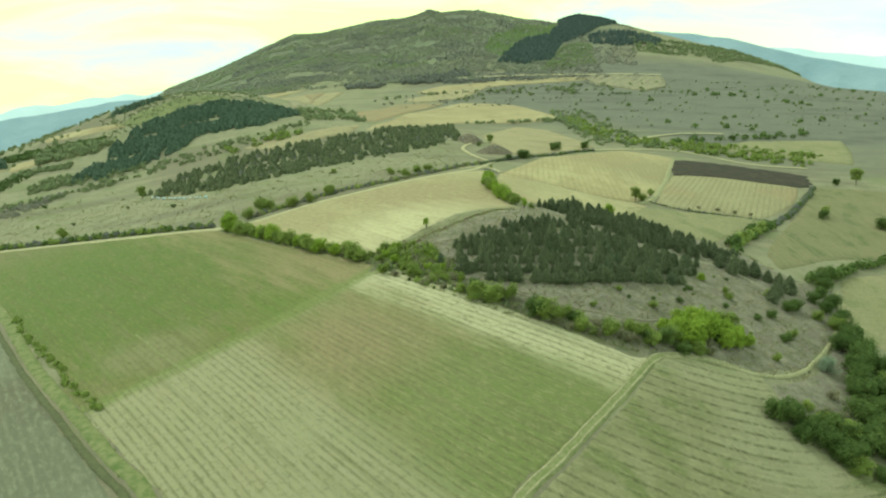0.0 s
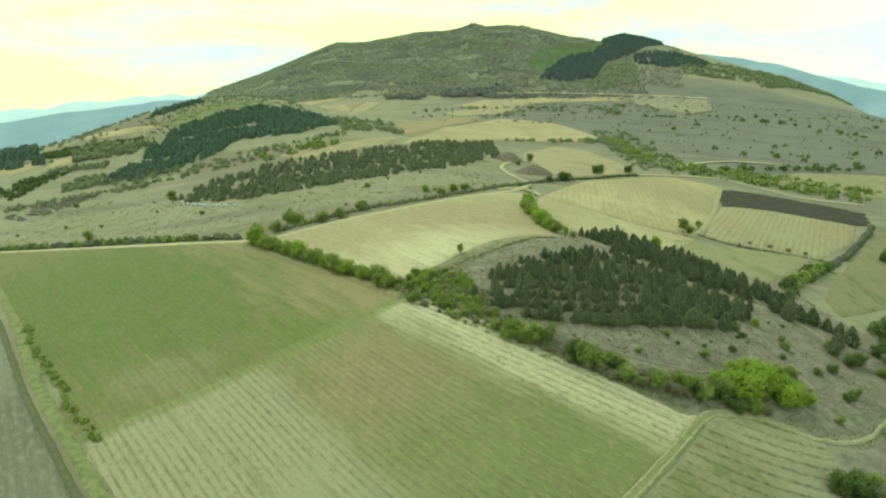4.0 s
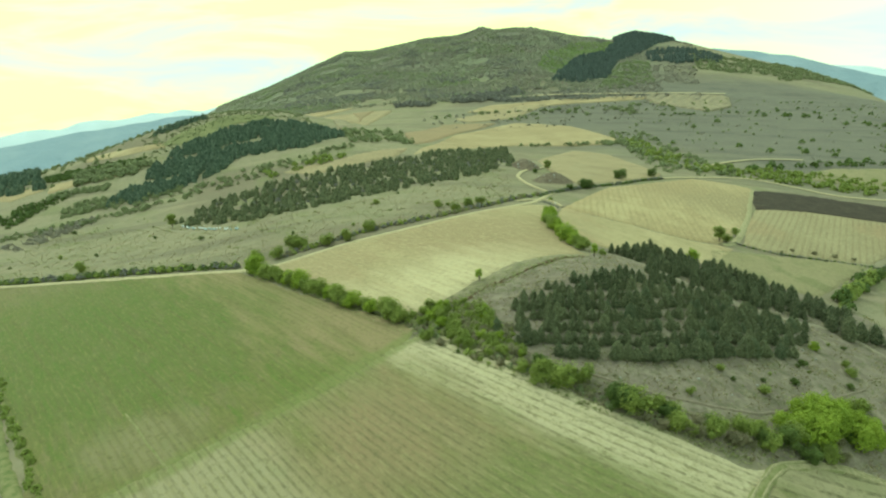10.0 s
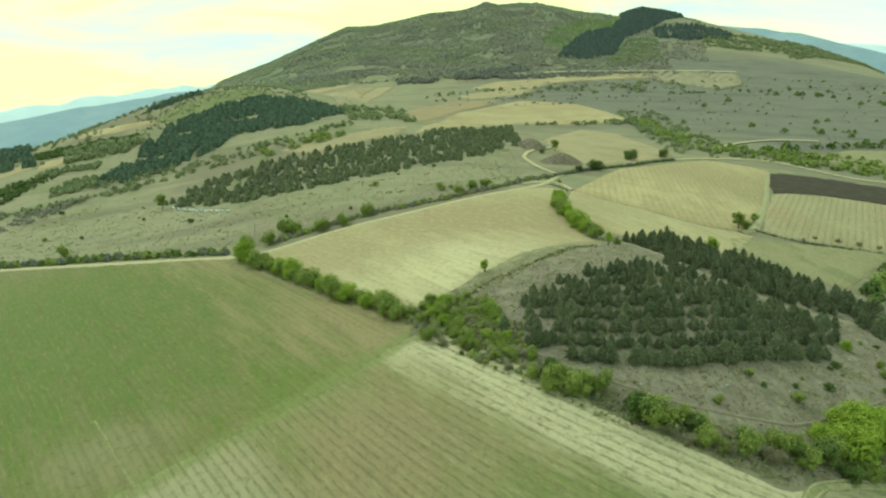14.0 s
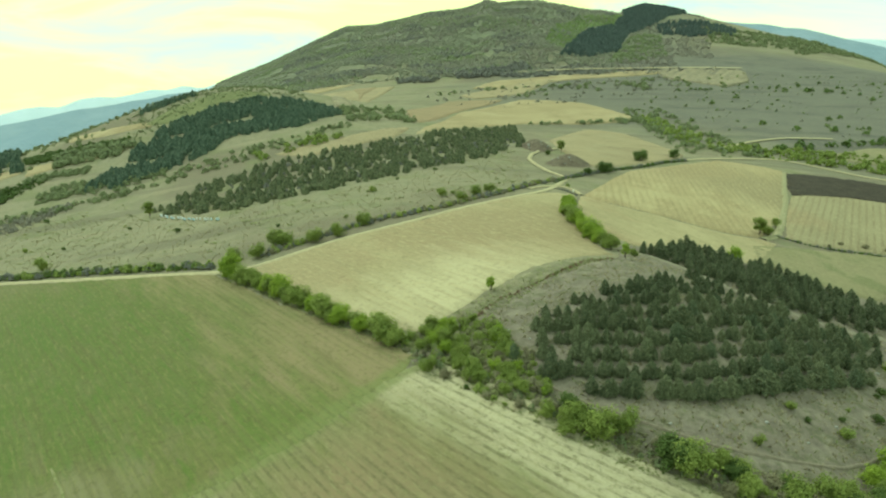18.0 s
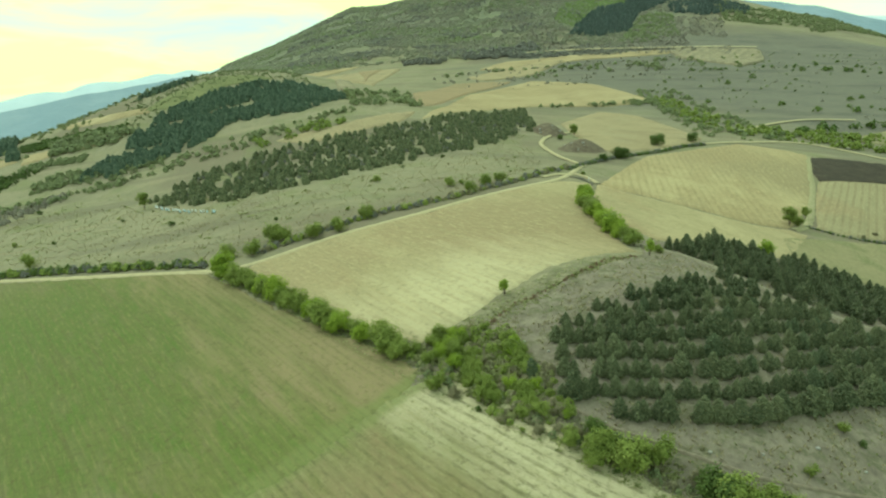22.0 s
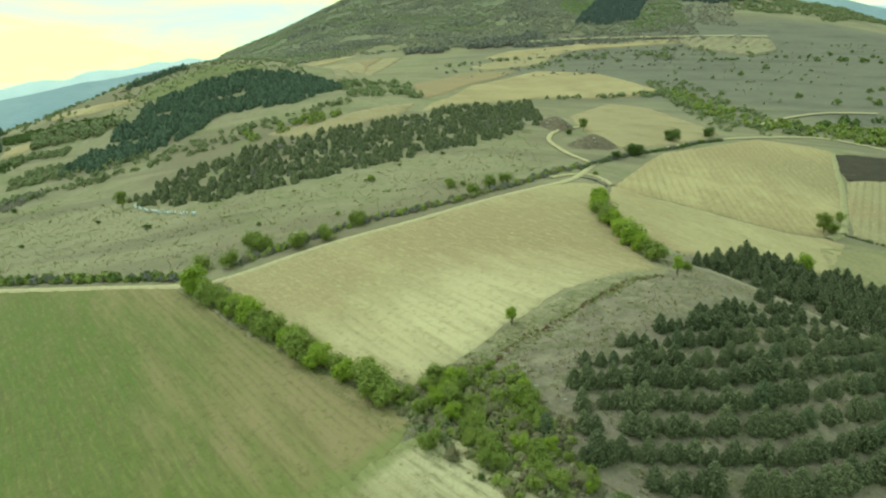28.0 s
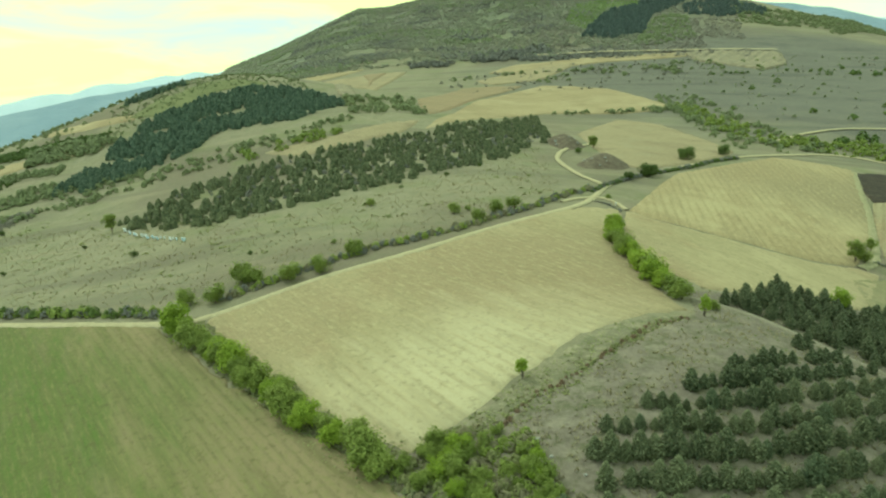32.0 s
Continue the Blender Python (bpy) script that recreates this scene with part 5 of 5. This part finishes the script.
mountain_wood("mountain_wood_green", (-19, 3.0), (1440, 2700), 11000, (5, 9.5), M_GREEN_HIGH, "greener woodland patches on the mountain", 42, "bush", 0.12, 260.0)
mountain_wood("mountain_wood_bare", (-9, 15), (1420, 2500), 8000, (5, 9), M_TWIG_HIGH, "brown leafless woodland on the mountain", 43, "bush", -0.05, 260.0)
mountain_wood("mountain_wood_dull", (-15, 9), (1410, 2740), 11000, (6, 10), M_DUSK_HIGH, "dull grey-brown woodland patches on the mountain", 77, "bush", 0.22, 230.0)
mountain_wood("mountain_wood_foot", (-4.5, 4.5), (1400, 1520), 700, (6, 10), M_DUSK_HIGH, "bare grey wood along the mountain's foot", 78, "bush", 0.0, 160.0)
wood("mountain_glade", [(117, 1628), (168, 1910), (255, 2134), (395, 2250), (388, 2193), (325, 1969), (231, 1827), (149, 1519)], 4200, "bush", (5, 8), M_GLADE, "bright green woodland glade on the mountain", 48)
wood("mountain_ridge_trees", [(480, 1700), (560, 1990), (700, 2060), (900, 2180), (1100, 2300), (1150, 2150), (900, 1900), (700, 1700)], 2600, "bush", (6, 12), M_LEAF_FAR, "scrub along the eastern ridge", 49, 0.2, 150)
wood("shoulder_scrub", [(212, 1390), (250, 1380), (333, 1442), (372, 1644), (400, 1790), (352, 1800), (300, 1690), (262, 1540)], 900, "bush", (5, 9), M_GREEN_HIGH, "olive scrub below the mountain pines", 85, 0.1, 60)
wood("scrub_row_far", [(-94, 1032), (-3, 1088), (131, 1131), (240, 1105), (335, 1080), (335, 1092), (240, 1118), (131, 1145), (-3, 1100), (-94, 1044)], 260, "bush", (5, 10), M_LEAF_FAR, "scrub row across the foot slope", 55)
wood("scrub_row_east", [(231, 1030), (375, 1076), (471, 1018), (508, 920), (520, 930), (480, 1032), (375, 1094), (231, 1046)], 170, "bush", (5, 9), M_LEAF_DARK, "dark scrub row on the eastern slope", 56)
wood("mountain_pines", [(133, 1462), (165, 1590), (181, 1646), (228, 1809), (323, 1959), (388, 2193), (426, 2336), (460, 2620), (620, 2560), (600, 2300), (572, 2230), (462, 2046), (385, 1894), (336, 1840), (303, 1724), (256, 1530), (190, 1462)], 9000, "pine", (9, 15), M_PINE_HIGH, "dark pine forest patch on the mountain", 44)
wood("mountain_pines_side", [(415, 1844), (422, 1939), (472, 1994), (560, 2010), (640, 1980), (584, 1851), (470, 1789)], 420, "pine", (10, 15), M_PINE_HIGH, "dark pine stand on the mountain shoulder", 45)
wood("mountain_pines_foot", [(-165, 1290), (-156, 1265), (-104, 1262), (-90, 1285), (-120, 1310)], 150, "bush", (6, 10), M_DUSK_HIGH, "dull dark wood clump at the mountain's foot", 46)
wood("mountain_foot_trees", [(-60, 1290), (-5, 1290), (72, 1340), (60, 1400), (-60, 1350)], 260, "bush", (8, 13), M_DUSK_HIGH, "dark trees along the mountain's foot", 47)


# far ranges
def far_range(name, az0, az1, dist, tops, mat, label, seed, crag=10):
    """A far mountain range: a long ridge with spurs."""
    n, rows = 90, 9
    verts, q = [], np.random.RandomState(seed)
    a = np.linspace(az0, az1, n)
    h = np.interp(a, np.linspace(az0, az1, len(tops)), tops)
    h = h + np.interp(a, np.linspace(az0, az1, 40), q.uniform(-1, 1, 40)) * crag
    for k in range(rows):
        f = k / (rows - 1)
        spur = np.interp(a, np.linspace(az0, az1, 60), q.uniform(-1, 1, 60)) * 70 * math.sin(math.pi * f)
        r = dist - 900 * (1 - f) + spur
        z = -400 + (h + 400) * (f ** 0.8)
        for j in range(n):
            verts.append((r[j] * math.sin(radians(a[j])), r[j] * math.cos(radians(a[j])) - 120, z[j]))
    faces = [(k * n + j, k * n + j + 1, (k + 1) * n + j + 1, (k + 1) * n + j) for k in range(rows - 1) for j in range(n - 1)]
    return tagged(mesh_object(name, verts, faces, mat), label, "mountain range", kind="structure")


# the haze of distance is painted into both range colours
M_RANGE = plain_material("blue_haze_painted_hills", (0.225, 0.288, 0.325), (0.275, 0.335, 0.362), 420)
M_RANGE_FAR = plain_material("pale_haze_painted_hills", (0.50, 0.575, 0.59), (0.55, 0.62, 0.63), 300)
far_range("backdrop_range_west", -62, -16, 4500, (-95, -95, -95, -95, -95, -95, -75, -22, 32, 70, 98, 125), M_RANGE, "far hills in the west with blue haze painted in", 51)
far_range("backdrop_range_west_far", -62, -16, 4850, (-30, -30, -30, -30, -30, -30, -8, 34, 76, 112, 142, 165), M_RANGE_FAR, "far mountain range in the west paled with painted haze", 52, 24)
far_range("backdrop_range_east", 12, 62, 4600, (320, 330, 265, 140, 30, -20, -20, -20, -20, -20, -20), M_RANGE, "far mountains in the east with blue haze painted in", 53)
far_range("backdrop_range_east_far", 18, 62, 4850, (250, 215, 180, 115, 80, 60, 60, 60, 60, 60, 60), M_RANGE_FAR, "far mountain range in the east paled with painted haze", 54)

# ---- small things ----
M_MOUND = plain_material("bare_brown_spoil", (0.098, 0.072, 0.048), (0.160, 0.130, 0.084), 2.5)
M_STONE = plain_material("pale_stone", (0.34, 0.32, 0.27), (0.26, 0.245, 0.20), 0.4)
M_HIVE = plain_material("pale_blue_paint", (0.55, 0.68, 0.72), (0.48, 0.60, 0.66), 0.3, 0.6)
M_HIVE_W = plain_material("white_paint", (0.78, 0.78, 0.74), (0.68, 0.69, 0.66), 0.3, 0.6)
M_TIN = plain_material("zinc_sheet", (0.50, 0.52, 0.53), (0.62, 0.63, 0.63), 0.3, 0.45)


def earth_mound(x, y, rx, ry, h, turn, label, seed):
    n, m, q = 28, 10, random.Random(seed)
    verts, faces = [], []
    for i in range(m + 1):
        f = i / m
        for k in range(n):
            a = k * 2 * math.pi / n
            w = 1 + 0.12 * math.sin(3 * a + seed) + q.uniform(-0.05, 0.05)
            px, py = rx * f * w * math.cos(a), ry * f * w * math.sin(a)
            gx, gy = x + px * math.cos(turn) - py * math.sin(turn), y + px * math.sin(turn) + py * math.cos(turn)
            verts.append((gx, gy, height(gx, gy) + h * (1 - f * f) ** 1.4 + q.uniform(-0.12, 0.12) * (1 - f) - 0.25 * f + 0.1))
    for i in range(m):
        for k in range(n):
            faces.append((i * n + k, i * n + (k + 1) % n, (i + 1) * n + (k + 1) % n, (i + 1) * n + k))
    return tagged(mesh_object("earth_mound", verts, faces, M_MOUND), label, "earth mound")


earth_mound(26, 549, 11, 18, 6.0, 0.2, "bare brown earth mound beside the plantation", 1)
earth_mound(41, 492, 12, 21, 5.0, -0.4, "low brown earth mound with thin grass by the lane", 2)


def rock(x, y, s, seed, rise=0.0):
    q = random.Random(seed)
    bm = bmesh.new()
    bmesh.ops.create_icosphere(bm, subdivisions=2, radius=s)
    for v in bm.verts:
        v.co *= q.uniform(0.8, 1.15)
        v.co.z *= 0.65
    me = bpy.data.meshes.new("rock")
    bm.to_mesh(me)
    bm.free()
    me.materials.append(M_STONE)
    ob = new("rock", me)
    ob.location = (x, y, height(x, y) + s * 0.3 + rise)
    return tagged(ob, "pale weathered stone lying on the dry slope", "rock", "pale stones")


for k, (x, y, s) in enumerate(((-4, 244, 0.5), (-2, 240, 0.4), (22, 213, 0.5), (30, 212, 0.4), (52, 219, 0.5), (98, 262, 0.6), (101, 259, 0.5), (60, 217, 0.4), (3, 236, 0.35), (12, 216, 0.4), (40, 214, 0.35), (70, 226, 0.45))):
    rock(x, y, s, k)


for k, (deg, far, size) in enumerate(((-0.6, 2690, 7.0), (-0.25, 2700, 9.0), (0.05, 2705, 8.0), (0.35, 2690, 6.0), (3.6, 2700, 6.0))):
    ob = rock(FAN[0] + far * math.sin(radians(deg)), FAN[1] + far * math.cos(radians(deg)), size, 40 + k)
    tagged(ob, "pale grey crag on the mountain's summit", "rock", "summit crags")


for k, (mx, my, rx, ry, top, turn) in enumerate(((26, 549, 11, 18, 6.0, 0.2), (41, 492, 12, 21, 5.0, -0.4))):
    for i in range(9):
        a, f = rng.uniform(3.4, 6.1), rng.uniform(0.3, 0.85)
        px, py = rx * f * math.cos(a), ry * f * math.sin(a)
        ob = rock(mx + px * math.cos(turn) - py * math.sin(turn), my + px * math.sin(turn) + py * math.cos(turn), rng.uniform(0.4, 0.9), 60 + 10 * k + i, top * (1 - f * f) ** 1.4 - 0.2)
        tagged(ob, "pale stone half sunk in a brown earth mound", "rock", "stones of the earth mounds")


def marker_post(x, y):
    """A squat white post: a shaft on a footing, with a chamfered cap."""
    root = new("marker_post")
    for name, w, z0, z1, mat in (("footing", 0.55, -0.2, 0.15, M_STONE), ("shaft", 0.32, 0.15, 1.15, M_HIVE_W), ("cap", 0.42, 1.15, 1.30, M_STONE)):
        bm = bmesh.new()
        bmesh.ops.create_cube(bm, size=1, matrix=Matrix.LocRotScale((0, 0, (z0 + z1) / 2), None, (w, w, z1 - z0)))
        bmesh.ops.bevel(bm, geom=bm.edges[:], offset=0.03, segments=2, affect="EDGES")
        me = bpy.data.meshes.new(name)
        bm.to_mesh(me)
        bm.free()
        me.materials.append(mat)
        part(name, me, root)
    root.matrix_basis = pose(x, y, height(x, y), 0, 0, 20)
    return tagged(root, "squat white stone marker post where the lanes fork", "post")


marker_post(32.6, 399)


def beehive(model, x, y, turn, mat):
    if model:
        ob = copy_thing(model, pose(x, y, height(x, y), 0, 0, turn))
    else:
        ob = new("beehive")

        def block(name, w, d, z0, z1, mt, label=""):
            bm = bmesh.new()
            bmesh.ops.create_cube(bm, size=1, matrix=Matrix.LocRotScale((0, 0, (z0 + z1) / 2), None, (w, d, z1 - z0)))
            bmesh.ops.bevel(bm, geom=bm.edges[:], offset=0.015, segments=1, affect="EDGES")
            me = bpy.data.meshes.new(name)
            bm.to_mesh(me)
            bm.free()
            me.materials.append(mt)
            part(name, me, ob, label)

        block("stand", 0.5, 0.5, -0.1, 0.25, M_BARK)
        block("box", 0.62, 0.6, 0.25, 0.8, mat)
        block("super", 0.62, 0.6, 0.81, 1.1, mat)
        block("lid", 0.72, 0.7, 1.11, 1.24, M_TIN, "zinc sheet lid")
        ob.matrix_basis = pose(x, y, height(x, y), 0, 0, turn)
    return tagged(ob, "pale %s wooden beehive at the plantation's edge" % ("blue" if mat is M_HIVE else "white"), "beehive", "beehives in a row")


hives = {0: None, 1: None}
for k, (x, y) in enumerate(softened([(-181, 428), (-170, 416), (-161, 408), (-148, 398), (-133, 388)], 2.6, False, 0.6, 9)):
    c = (k // 4) % 2
    ob = beehive(hives[c], x, y, rng.uniform(20, 50), (M_HIVE_W, M_HIVE)[c])
    hives[c] = hives[c] or ob
    if k % 3 == 0:
        beehive(hives[c], x + 1.6, y - 2.1, rng.uniform(20, 50), (M_HIVE_W, M_HIVE)[c])


# ---- ground cover ----
def tufts(name, poly, count, size, mat, label, seed, avoid=()):
    """Dry grass and low weeds, too many to count."""
    q = random.Random(seed)
    xs, ys = [p[0] for p in poly], [p[1] for p in poly]
    px = np.array([q.uniform(min(xs), max(xs)) for _ in range(count)])
    py = np.array([q.uniform(min(ys), max(ys)) for _ in range(count)])
    clump = ripple(px, py, 9, seed)
    pz = heights(px, py)
    verts, faces = [], []
    for x, y, z, c in zip(px, py, pz, clump):
        if c > -0.15 and inside(poly, x, y) and not any(inside(p, x, y) for p in avoid):
            s = q.uniform(*size)
            for b in range(4):
                a = q.uniform(0, 6.28)
                d = Vector((math.cos(a), math.sin(a)))
                w, i = s * 0.35, len(verts)
                verts += [(x - d.y * w, y + d.x * w, z - 0.05), (x + d.y * w, y - d.x * w, z - 0.05), (x + d.x * s * 0.7, y + d.y * s * 0.7, z + s * q.uniform(0.5, 1.0))]
                faces.append((i, i + 1, i + 2))
    return tagged(mesh_object(name, verts, faces, mat, smooth=False), label, "grass", kind="stuff")


M_DRY = leaf_material("dry_grass_blades", (0.230, 0.195, 0.100), (0.380, 0.325, 0.170), 0.0)
M_WEED = leaf_material("green_weeds", (0.130, 0.155, 0.040), (0.240, 0.265, 0.080), 0.0)
KNOLL = [(-26, 245), (-12, 253), (14, 274), (33, 293), (42, 318), (92, 330), (150, 315), (165, 285), (150, 240), (118, 212), (84, 202), (60, 194), (20, 200), (-8, 214)]
tufts("dry_grass_tufts", KNOLL, 26000, (0.3, 0.75), M_DRY, "dry straw-coloured grass tufts on the knoll", 61)
tufts("green_weed_tufts", KNOLL, 6000, (0.3, 0.7), M_WEED, "low green weeds on the knoll", 62)
tufts("pasture_tufts", PASTURE, 16000, (0.3, 0.7), M_DRY, "dry grass tufts on the pasture", 63)
tufts("verge_weeds", [(-236, 326), (-161, 236), (-121, 186), (-92, 154), (-62, 122), (-56, 122), (-86, 156), (-115, 190), (-155, 241), (-228, 332)], 3000, (0.4, 0.9), M_WEED, "rank green weeds along the ditch", 64)
wood("hedge_undergrowth", [(-104, 308), (-75, 278), (-48, 250), (-27, 230), (-2, 211), (19, 199), (36, 196), (56, 193), (72, 203), (98, 222), (86, 226), (56, 206), (30, 205), (8, 217), (-2, 238), (-12, 250), (-30, 246), (-58, 274), (-90, 306)], 30000, "mat", (0.35, 0.85), M_RANK, "rank grass and brambles along the hedge", 65, -0.1, 14, "undergrowth")
wood("field_edge_weeds", [(34, 291), (15, 282), (-3, 264.5), (-18, 249), (-9, 245), (5, 259), (19, 275), (24, 282)], 2600, "mat", (0.4, 0.9), M_RANK, "weeds below the tan field", 70, 0.1, 8, "weeds")
hedge_growth("ditch_scrub", [(-150, 228), (-137, 212), (-114, 187), (-98, 168), (-88, 159)], 2.0, (1.0, 2.8), 1.0, (M_LEAF,), "low green scrub along the ditch", 71)
for kind, x, y, s in (("dark", 97, 187, 1.0), ("dark", 109, 182, 1.3), ("dark", 118, 182, 1.3), ("dark", 126, 186, 1.3), ("dark", 145, 226, 1.4), ("dark", 152, 243, 1.2), ("dark", 139, 214, 1.3), ("green", 152, 222, 1.3), ("dark", 160, 262, 1.0), ("dark", 158, 270, 0.9), ("dark", 164, 276, 1.0), ("brown", 132, 205, 1.0), ("dark", 112, 178, 1.2), ("green", 148, 204, 1.3), ("dark", 172, 300, 1.0), ("dark", 178, 306, 1.1), ("green", 155, 257, 0.9)):
    stand(kind, x, y, s, "tall bushes of the gully")
GULLY = [(95, 190), (112, 193), (128, 198), (140, 208), (150, 232), (166, 240), (176, 226), (150, 186), (124, 170), (98, 178)]
for k in range(120):
    x, y = rng.uniform(95, 176), rng.uniform(170, 240)
    if inside(GULLY, x, y) and rng.random() < 0.75:
        stand(rng.choice(("dark", "dark", "dark", "green")), x, y, rng.uniform(0.8, 1.3), "tall bushes of the gully")
